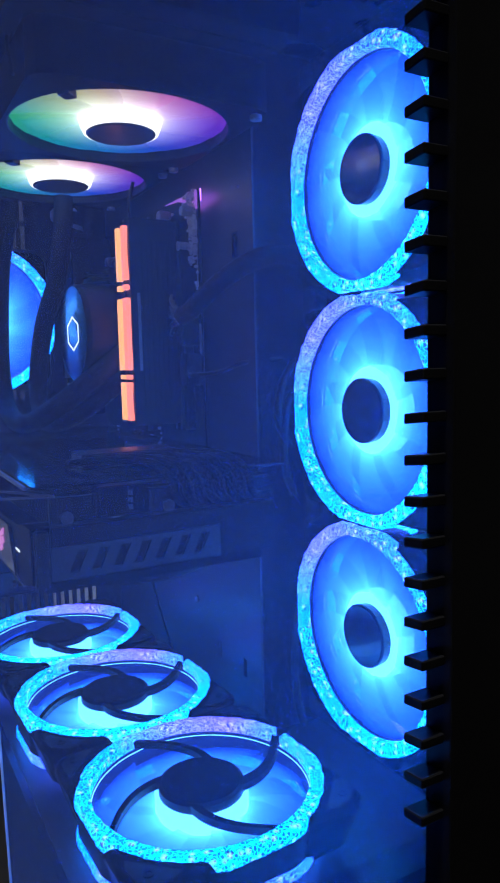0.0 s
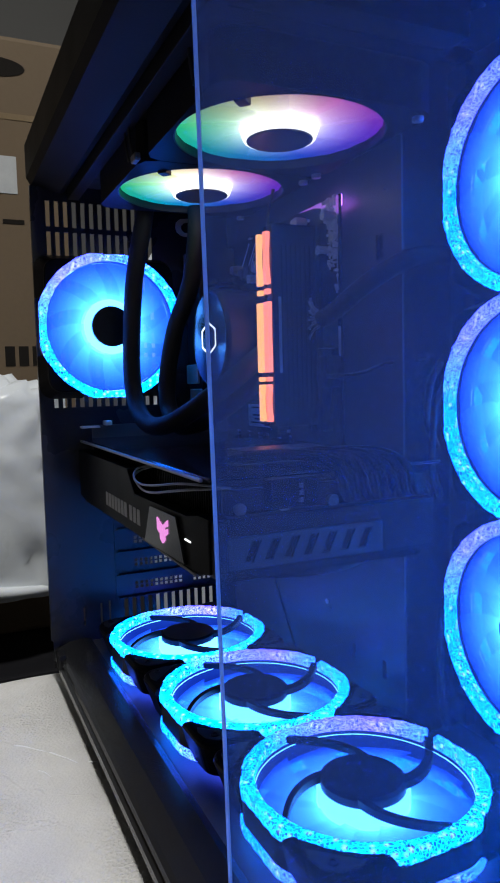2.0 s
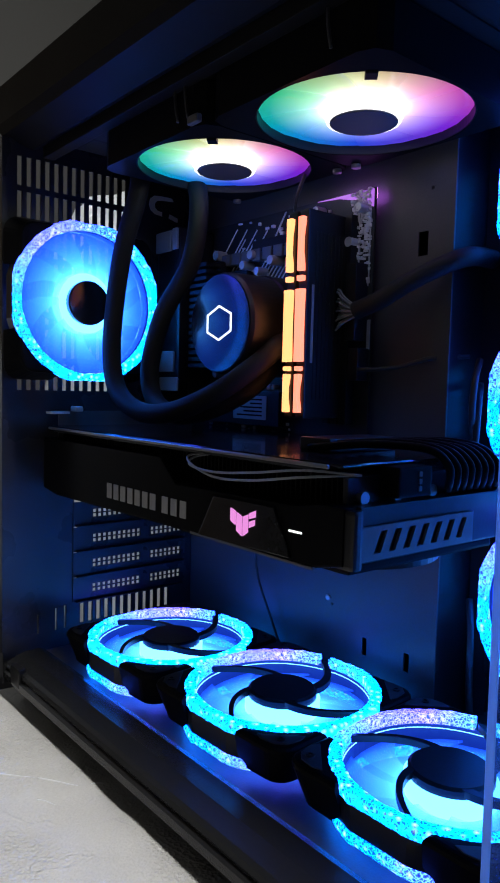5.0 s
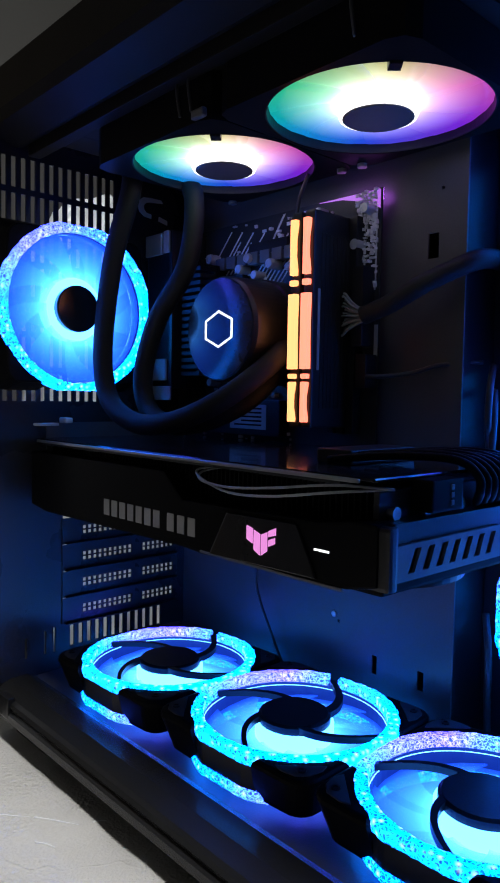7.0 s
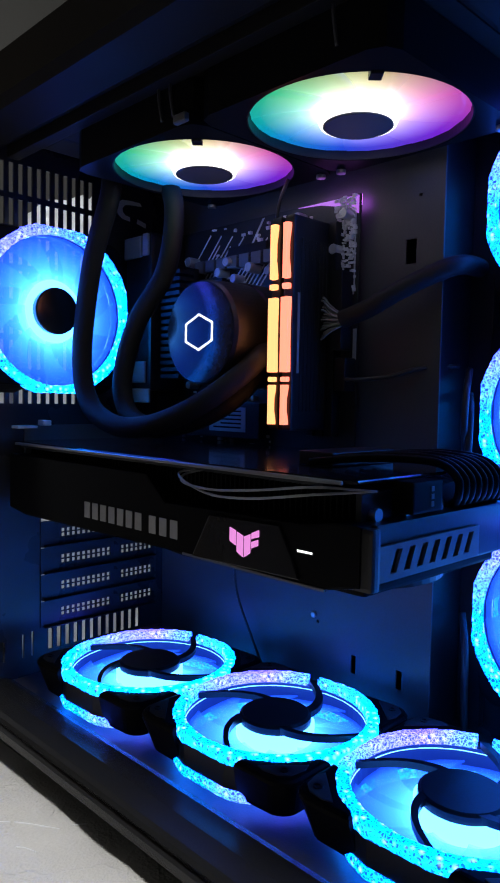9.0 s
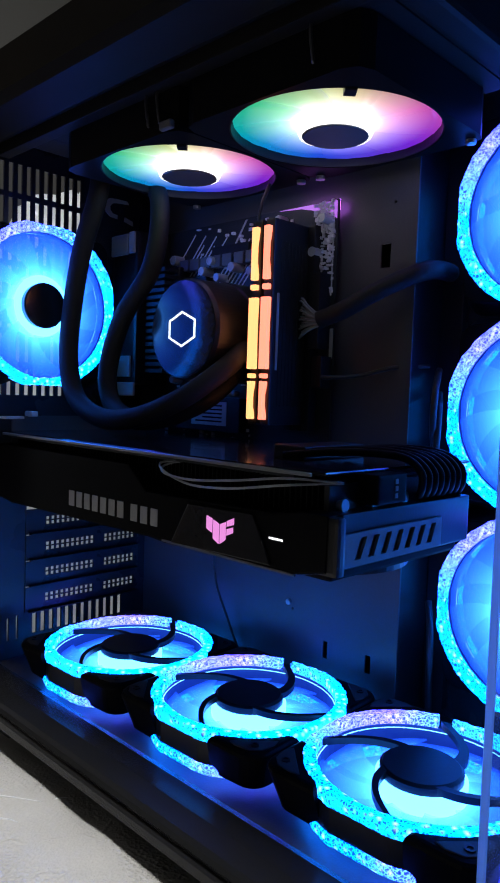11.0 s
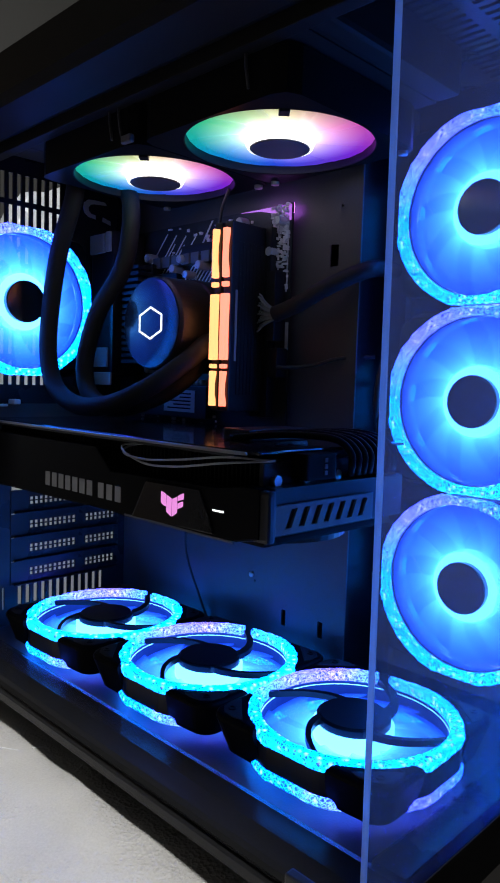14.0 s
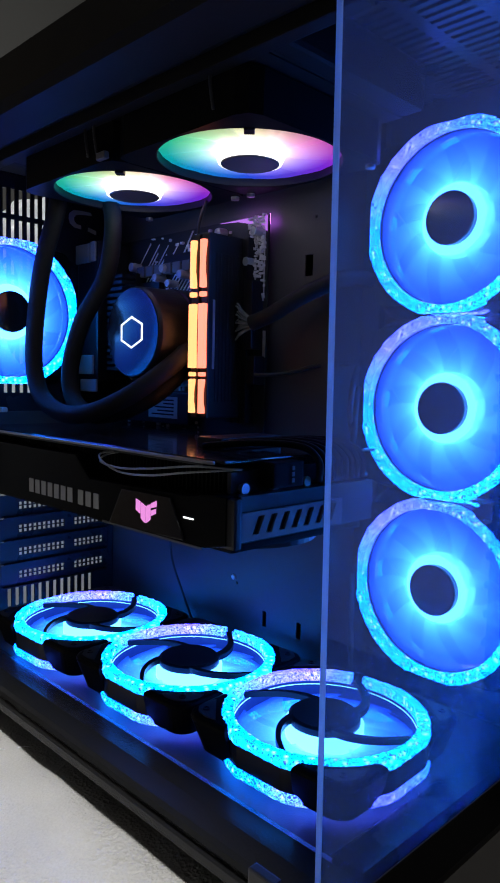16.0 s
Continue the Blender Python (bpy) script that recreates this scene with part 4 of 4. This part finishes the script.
m1 = memory("black memory module with glowing pink light bars", RAM_LIGHT_B)
m1.matrix_world = Matrix.Translation((0.2205, 0.5062, 0.3105))
m2 = memory("black memory module with glowing amber light bars", RAM_LIGHT_A)
m2.matrix_world = Matrix.Translation((0.2205, 0.5170, 0.3105))

# ---- liquid cooler ----
cooler = thing("liquid_cooler", "black liquid cooler with radiator, hoses and round pump", "liquid cooler")
rad = bmesh.new()
box(0.1340, 0.2525, 0.366, 0.632, 0.4985, 0.5005, 0, 1, rad)
box(0.1340, 0.2525, 0.366, 0.632, 0.5225, 0.5245, 0, 1, rad)
box(0.1340, 0.1375, 0.366, 0.632, 0.5005, 0.5225, 0, 1, rad)
box(0.2490, 0.2525, 0.366, 0.632, 0.5005, 0.5225, 0, 1, rad)
part("radiator_frame", rad, RAIL, cooler)
cores = bmesh.new()
for k in range(60):
    yk = 0.372 + 0.0042 * k
    box(0.1376, 0.2489, yk, yk + 0.0012, 0.5006, 0.5224, 0, 1, cores)
tagged(part("radiator_core", cores, DARK_ALLOY, cooler), kind="stuff")
part("end_tank", box(0.1345, 0.2520, 0.632, 0.662, 0.4985, 0.5250, 0.003), RAIL, cooler)
part("end_tank", box(0.1345, 0.2520, 0.350, 0.366, 0.4985, 0.5250, 0.003), RAIL, cooler)
hexa = prism([(0.009 * math.cos(math.radians(30 + 60 * k)), 0.009 * math.sin(math.radians(30 + 60 * k))) for k in range(6)], 0, 0.0005)
for v in hexa.verts:
    v.co = Vector((0.1335 + v.co.z, 0.50 + v.co.x, 0.508 + v.co.y))
part("badge", hexa, DARK_ALLOY, cooler)
PY, PZ, PX = 0.5672, 0.3735, 0.1995
pump = lathe([(0.0365, 0.0), (0.0365, 0.018), (0.0355, 0.020), (0.0355, 0.0235), (0.0350, 0.0500), (0.0338, 0.0530), (0.0, 0.0530)], 64)
bmesh.ops.rotate(pump, verts=pump.verts[:], matrix=Matrix.Rotation(-math.pi / 2, 3, "Y"))
bmesh.ops.translate(pump, verts=pump.verts[:], vec=(PX + 0.053, PY, PZ))
pump_ob = part("pump_block", pump, PLASTIC, cooler, "black round pump block")
cap = lathe([(0.0330, 0.0), (0.0330, 0.0004), (0.0, 0.0004)], 64)
bmesh.ops.rotate(cap, verts=cap.verts[:], matrix=Matrix.Rotation(-math.pi / 2, 3, "Y"))
bmesh.ops.translate(cap, verts=cap.verts[:], vec=(PX - 0.0001, PY, PZ))
part("pump_lid", cap, GLOSSY, pump_ob, "glossy black lid")
hx = bmesh.new()
inner_o, outer_o = [], []
for k in range(6):
    a = math.radians(30 + 60 * k)
    outer_o.append(hx.verts.new((PX - 0.0007, PY + 0.0164 * math.cos(a), PZ + 0.0124 * math.sin(a))))
    inner_o.append(hx.verts.new((PX - 0.0007, PY + 0.0143 * math.cos(a), PZ + 0.0108 * math.sin(a))))
for k in range(6):
    hx.faces.new((outer_o[k], outer_o[(k + 1) % 6], inner_o[(k + 1) % 6], inner_o[k]))
ex = bmesh.ops.extrude_face_region(hx, geom=hx.faces[:])
bmesh.ops.translate(hx, verts=[v for v in ex["geom"] if isinstance(v, bmesh.types.BMVert)], vec=(0.0003, 0, 0))
part("lit_outline", hx, HEX_LIGHT, pump_ob, "lit white hexagon outline")
for k in range(9):
    a = math.radians(205 + 7 * k)
    bm = box(-0.0006, 0.0006, -0.0018, 0.0018, -0.0015, 0.0015)
    bmesh.ops.translate(bm, verts=bm.verts[:], vec=(PX + 0.028, PY - 0.0362 * math.cos(a), PZ + 0.0362 * math.sin(a)))
    part("grip_rib", bm, GREY_STEEL, pump_ob)
HA = [(0.178, 0.640, 0.500), (0.172, 0.632, 0.470), (0.166, 0.645, 0.424), (0.164, 0.655, 0.362), (0.164, 0.646, 0.326), (0.165, 0.615, 0.3105), (0.170, 0.580, 0.3115), (0.182, 0.550, 0.3240), (0.200, 0.536, 0.340), (0.218, 0.531, 0.355), (0.232, 0.540, 0.364)]
HB = [(0.215, 0.640, 0.500), (0.207, 0.606, 0.468), (0.200, 0.604, 0.420), (0.194, 0.630, 0.384), (0.190, 0.642, 0.345), (0.188, 0.633, 0.320), (0.186, 0.605, 0.3095), (0.192, 0.575, 0.3120), (0.206, 0.552, 0.324), (0.224, 0.545, 0.340), (0.236, 0.552, 0.352)]
part("hose", tube(HA, 0.0071, 18), HOSE, cooler, "black sleeved hose", True)
part("hose", tube(HB, 0.0071, 18), HOSE, cooler, "black sleeved hose", True)

# ---- graphics card ----
card = thing("graphics_card", "large black graphics card lying across the case", "graphics card")
GX, GY0, GY1 = 0.1225, 0.3700, 0.6850
part("backplate", box(0.1245, 0.2560, GY0 + 0.008, GY1 - 0.004, 0.2955, 0.2972, 0.0006, 1), GLOSSY, card, "glossy black backplate")
part("plate_edge", box(0.1225, 0.1243, 0.385, GY1 - 0.010, 0.2948, 0.2966, 0.0004, 1), ALLOY, card, "pale metal edge")
part("circuit_card", box(0.1290, 0.2570, GY0 + 0.030, GY1 - 0.006, 0.2925, 0.2945), BOARD, card)
fins = bmesh.new()
for k in range(84):
    yk = GY0 + 0.018 + 0.0034 * k
    box(0.1330, 0.2500, yk, yk + 0.0009, 0.2660, 0.2915, 0, 1, fins)
tagged(part("fin_block", fins, SHROUD, card), kind="stuff")
# long side of the shroud: outline in y and z, pushed along x
side = prism([(0.3745, 0.2535), (0.3900, 0.2500), (0.4860, 0.2480), (0.5000, 0.2490), (0.6600, 0.2470), (0.6830, 0.2500), (0.6830, 0.2880), (0.5200, 0.2880), (0.5030, 0.2740), (0.4050, 0.2760), (0.3880, 0.2790), (0.3745, 0.2790)], 0, 0.012, 0.0012)
for v in side.verts:
    v.co = Vector((GX + v.co.z, v.co.x, v.co.y))
bmesh.ops.recalc_face_normals(side, faces=side.faces[:])
part("shroud_side", side, SHROUD, card, "black faceted shroud")
facet = prism([(0.4060, 0.2515), (0.4780, 0.2500), (0.4650, 0.2725), (0.4180, 0.2735)], 0, 0.0016, 0.0004)
for v in facet.verts:
    v.co = Vector((GX - 0.0016 + v.co.z, v.co.x, v.co.y))
bmesh.ops.recalc_face_normals(facet, faces=facet.faces[:])
part("badge_plate", facet, GLOSSY, card, "glossy raised plate")
part("shroud_bottom", box(GX + 0.006, 0.2400, GY0 + 0.006, GY1 - 0.004, 0.2485, 0.2535, 0.0015), SHROUD, card)
part("lower_edge", box(GX - 0.0006, GX + 0.001, 0.392, 0.487, 0.2488, 0.2500), GREY_STEEL, card, "thin pale edge line")
# end bracket with slanting slots
bw0, bw1, bz0, bz1 = 0.1300, 0.2130, 0.2555, 0.2705
end = bmesh.new()
n_slots = 7
step = (bw1 - bw0 - 0.012) / n_slots


def slab(points):
    bm = prism(points, 0, 0.0016)
    join(end, bm)


slab([(bw0, bz0), (bw1, bz0), (bw1, bz0 + 0.0028), (bw0, bz0 + 0.0028)])
slab([(bw0, bz1 - 0.0024), (bw1, bz1 - 0.0024), (bw1, bz1), (bw0, bz1)])
sl = 0.0045
for k in range(n_slots + 1):
    a = bw0 + 0.002 + step * k
    lo = a if k else bw0
    hi_w = step * 0.55
    if k == n_slots:
        slab([(lo, bz0 + 0.0028), (bw1, bz0 + 0.0028), (bw1, bz1 - 0.0024), (lo + sl, bz1 - 0.0024)])
    else:
        slab([(lo, bz0 + 0.0028), (a + hi_w, bz0 + 0.0028), (a + hi_w + sl, bz1 - 0.0024), (lo + (sl if k else 0), bz1 - 0.0024)])
for v in end.verts:
    v.co = Vector((v.co.x, GY0 + 0.0016 - v.co.z, v.co.y))
bmesh.ops.recalc_face_normals(end, faces=end.faces[:])
part("end_bracket", end, BRACKET, card, "grey end bracket with slanting slots")
part("end_backing", box(0.1310, 0.2460, GY0 + 0.0022, GY0 + 0.012, 0.2540, 0.2790, 0.001), PLASTIC, card)
part("end_corner", box(GX + 0.001, 0.1296, GY0 - 0.0010, GY0 + 0.012, 0.2520, 0.2785, 0.002), PLASTIC, card)
for k, px in enumerate((0.140, 0.163, 0.190)):
    bm = lathe([(0.0022, 0), (0.0022, 0.010), (0.0030, 0.0102), (0.0030, 0.012), (0, 0.012)], 14)
    bmesh.ops.rotate(bm, verts=bm.verts[:], matrix=Matrix.Rotation(math.pi / 2, 3, "X"))
    bmesh.ops.translate(bm, verts=bm.verts[:], vec=(px, GY0 + 0.020, 0.2815))
    part("heat_pipe_end", bm, ALLOY, card)
part("pipe_plate", box(0.1330, 0.2480, GY0 + 0.012, GY0 + 0.0150, 0.2790, 0.2905), DARK_ALLOY, card)
# raised strip of letter-wide bars, and the winged badge
for k in range(10):
    yk = 0.5825 - 0.0088 * k if k < 7 else 0.5165 - 0.0093 * (k - 7)
    part("letter_bar", box(GX - 0.0004, GX + 0.0002, yk - 0.0062, yk, 0.2558, 0.2655, 0.0002, 1), PRINT_GREY, card)
WING = [[(-0.0080, 0.0062), (-0.0040, 0.0051), (-0.0040, -0.0019), (-0.0080, -0.0003)], [(-0.0030, 0.0046), (0.0010, 0.0032), (0.0010, -0.0067), (-0.0030, -0.0047)],
        [(0.0020, 0.0032), (0.0058, 0.0048), (0.0058, -0.0041), (0.0020, -0.0066)], [(0.0068, 0.0055), (0.0114, 0.0075), (0.0114, 0.0042), (0.0068, 0.0027)], [(0.0068, 0.0014), (0.0109, 0.0029), (0.0109, 0.0001), (0.0068, -0.0017)]]
for w in WING:
    bm = prism([(0.4415 - u, 0.2625 + v) for u, v in w], 0, 0.0006)
    for v in bm.verts:
        v.co = Vector((GX - 0.0022 + v.co.z, v.co.x, v.co.y))
    bmesh.ops.recalc_face_normals(bm, faces=bm.faces[:])
    part("badge_light", bm, LOGO_LIGHT, card, "lit pink badge shape")
part("lit_dash", box(GX - 0.0004, GX + 0.0002, 0.3995, 0.4080, 0.2636, 0.2645), HEX_LIGHT, card, "small white dash")
part("bracket_plate", box(0.1350, 0.2590, GY1 - 0.001, GY1 + 0.0006, 0.2440, 0.3080), GREY_STEEL, card, "metal mounting bracket")
# Metal tabs in the white film material, so their brightness is in the colour.
part("bracket_tab", box(0.1250, 0.1400, GY1 - 0.010, GY1 + 0.0004, 0.3060, 0.3078, 0.0003, 1), FILM, card, "metal bracket tab, whitened to look lit")
part("bracket_tab", box(0.1440, 0.1500, GY1 - 0.012, GY1 - 0.002, 0.3078, 0.3118, 0.0006, 1), FILM, card)
for k, gy in enumerate((0.425, 0.525, 0.625)):
    bm = lathe([(0.0460, 0.0), (0.0460, 0.004), (0.0430, 0.004), (0.0430, 0.0)], 48, True)
    bmesh.ops.translate(bm, verts=bm.verts[:], vec=(0.184, gy, 0.2448))
    part("fan_rim", bm, PLASTIC, card)
    bm = lathe([(0.0140, 0.0), (0.0140, 0.004), (0.0, 0.004)], 32)
    bmesh.ops.translate(bm, verts=bm.verts[:], vec=(0.184, gy, 0.2445))
    part("fan_hub", bm, PLASTIC, card)

# ---- cables ----
def cable(name, label, paths, radius, mat, group=""):
    """A bundle of wires: one thing, each wire a part."""
    ob = thing(name, label, "cable", group)
    for p in paths:
        part("wire", tube(p, radius, 8, 6), mat, ob, smooth=True)
    return ob


flare = []
for k in range(14):
    o, w = (k - 6.5) / 6.5, 0.0012 * (k % 3 - 1)
    flare.append([(0.2490 + w, 0.5030, 0.3825 + 0.0135 * o), (0.2462 + w, 0.4985, 0.3823 + 0.0125 * o), (0.2450 + w, 0.4930, 0.3812 + 0.0085 * o), (0.2465 + w, 0.4860, 0.3806 + 0.0045 * o), (0.2480 + w, 0.4780, 0.3825 + 0.0040 * o)])
pw = cable("power_cable", "thick black sleeved cable splaying into the motherboard socket", flare, 0.00075, WIRE_SHINE)
part("sleeve", tube([(0.2470, 0.4850, 0.3806), (0.2485, 0.4760, 0.3835), (0.2490, 0.4650, 0.3870), (0.2525, 0.4480, 0.3955), (0.2580, 0.4320, 0.4030), (0.2660, 0.4210, 0.4085), (0.2800, 0.4190, 0.4115), (0.3000, 0.4210, 0.4125)], 0.0058, 16, 8), HOSE, pw, "black braided sleeve", True)
loop = [[(0.1340, 0.3750 + 0.0005 * k, 0.2925), (0.1180 - 0.0012 * k, 0.3950, 0.2935 - 0.0015 * k), (0.1135 - 0.0008 * k, 0.4250, 0.2895 - 0.0018 * k), (0.1140, 0.4560, 0.2865 - 0.0012 * k), (0.1165, 0.4800, 0.2875 + 0.0005 * k), (0.1235, 0.4875 + 0.0015 * k, 0.2905 + 0.0006 * k), (0.1330, 0.4800, 0.2930), (0.1380, 0.4600, 0.2935)] for k in (0, 2)]
cable("looped_cable", "thin grey cable looped along the graphics card", loop, 0.0006, WIRE_SHINE)
psu = []
for k in range(8):
    x, w = 0.1550 + 0.0058 * k, 0.0009 * (k % 2)
    psu.append([(x, 0.4300, 0.2995 + w), (x + 0.012, 0.4080, 0.3025 + w), (x + 0.024, 0.3880, 0.3030 + w), (x + 0.030, 0.3750, 0.3010), (x + 0.033, 0.3685, 0.2945), (x + 0.035, 0.3690, 0.2875), (x + 0.041, 0.3740, 0.2825), (x + 0.052, 0.3800, 0.2810)])
pc = cable("card_power_cable", "flat black ribbed power cable feeding the graphics card", psu, 0.0021, SHROUD)
part("cable_comb", box(0.1520, 0.1760, 0.3690, 0.3800, 0.2815, 0.2955, 0.0012), SHROUD, pc, "black moulded cable plug")
for k in range(3):
    part("print_bar", box(0.1660, 0.1682, 0.3686, 0.3691, 0.2840 + 0.0034 * k, 0.2862 + 0.0034 * k), GREY_CAP, pc)
part("plug", box(0.1600, 0.2120, 0.4200, 0.4420, 0.2974, 0.3045, 0.001), PLASTIC, pc, "black plug")
cable("fan_cable", "thin black cables tucked beside the tray edge", [[(0.2900, 0.4200, 0.350), (0.2780, 0.4150, 0.336), (0.2750, 0.4140, 0.316), (0.2850, 0.4180, 0.300)], [(0.2920, 0.4200, 0.335), (0.2800, 0.4130, 0.322), (0.2780, 0.4130, 0.290), (0.2880, 0.4190, 0.270)], [(0.2900, 0.4190, 0.200), (0.2820, 0.4120, 0.180), (0.2830, 0.4120, 0.150), (0.2900, 0.4150, 0.125)]], 0.0022, WIRE)
cable("fan_lead", "thin black fan lead running up beside the memory", [[(0.2520, 0.5440, 0.4180), (0.2420, 0.5370, 0.4300), (0.2320, 0.5290, 0.4450), (0.2280, 0.5230, 0.4560), (0.2300, 0.5180, 0.4700)]], 0.0012, WIRE)
cable("jumper_cable", "thin black cable lying across the tray", [[(0.2560, 0.4900, 0.346), (0.2500, 0.4800, 0.343), (0.2620, 0.4600, 0.345), (0.2660, 0.4400, 0.350), (0.2850, 0.4240, 0.352)]], 0.0014, WIRE)
cable("case_cable", "thin black cable hanging in the rear corner", [[(0.262, 0.560, 0.262), (0.255, 0.580, 0.235), (0.258, 0.590, 0.190), (0.262, 0.575, 0.150), (0.265, 0.560, 0.1205)]], 0.0011, WIRE)

# ---- behind the case ----
carton = thing("cardboard_box", "large brown cardboard box behind the case", "cardboard box")
part("carton_body", box(-0.42, 0.205, 1.10, 1.46, 0.000, 0.808, 0.006), CARD, carton)
part("shipping_label", box(-0.06, 0.133, 1.0992, 1.1004, 0.603, 0.652), STICKER, carton, "white shipping label")
for k in range(4):
    part("print_bar", box(0.106 + 0.018 * k, 0.119 + 0.018 * k, 1.0994, 1.1004, 0.372, 0.399), INK, carton)
part("print_bar", box(0.112, 0.140, 1.0994, 1.1004, 0.563, 0.569), INK, carton)
part("packing_tape", box(-0.42, 0.206, 1.0994, 1.1004, 0.700, 0.708), surface("tape", (0.21, 0.155, 0.09), 0.3), carton)
# No opening here: a thin dark oval gives the shade inside the hand hole.
hole = prism([(0.110 + 0.040 * math.cos(2 * math.pi * k / 20), 0.767 + 0.0125 * math.sin(2 * math.pi * k / 20)) for k in range(20)], 0, 0.0012)
part("hand_hole_patch", upright(hole, 1.0993), INK, carton, "dark oval patch for the shade in the hand hole")
stool = thing("stool", "dark stool behind the table", "stool")
part("seat", box(-0.50, 0.64, 0.94, 1.52, -0.045, -0.001, 0.006), PLASTIC, stool)
for lx in (-0.46, 0.60):
    for ly in (0.98, 1.48):
        part("leg", box(lx - 0.02, lx + 0.02, ly - 0.02, ly + 0.02, -0.66, -0.045, 0.003), PLASTIC, stool)


def bag_mesh(half_x, half_z, base, raised, seed):
    """A slack crumpled bag; raised: how far its one end is held off the seat."""
    bm = bmesh.new()
    bmesh.ops.create_icosphere(bm, subdivisions=5, radius=1.0)
    shift = Vector((seed, 1, 2))
    for v in bm.verts:
        n = v.co.normalized()
        n = n / (abs(n.x) ** 4 + abs(n.y) ** 4 + abs(n.z) ** 4) ** 0.25
        ridge = abs(noise.noise(n * 2.3 + shift)) * 0.26 + abs(noise.noise(n * 5.5 + shift)) * 0.14 + noise.noise(n * 13) * 0.03
        v.co = Vector((n.x * half_x, n.y * 0.050, n.z * half_z)) * (1.12 - ridge)
        floor_z = -base + raised * min(1, max(0, (v.co.x + 0.05) / 0.08))
        v.co.z = max(v.co.z * (1.6 if v.co.z < 0 else 1.0), floor_z)
    return bm


BAGS = "white plastic bags"
bag = thing("plastic_bag", "crumpled white plastic bag in front of the box", "plastic bag", BAGS, m=pose(0.025, 1.020, 0.2212))
part("bag_film", bag_mesh(0.148, 0.128, 0.222, 0.084, 3), FILM, bag, smooth=True)
part("bag_fold", tube([(-0.02, -0.045, -0.118), (0.05, -0.056, -0.125), (0.10, -0.045, -0.13), (0.14, -0.02, -0.132)], 0.010, 10, 6, 0.4), FILM, bag, smooth=True)
bag = thing("plastic_bag", "tall white plastic bag on the stool behind the case", "plastic bag", BAGS, m=pose(0.470, 1.020, 0.2802))
part("bag_film", bag_mesh(0.180, 0.285, 0.281, 0.0, 7), FILM, bag, smooth=True)
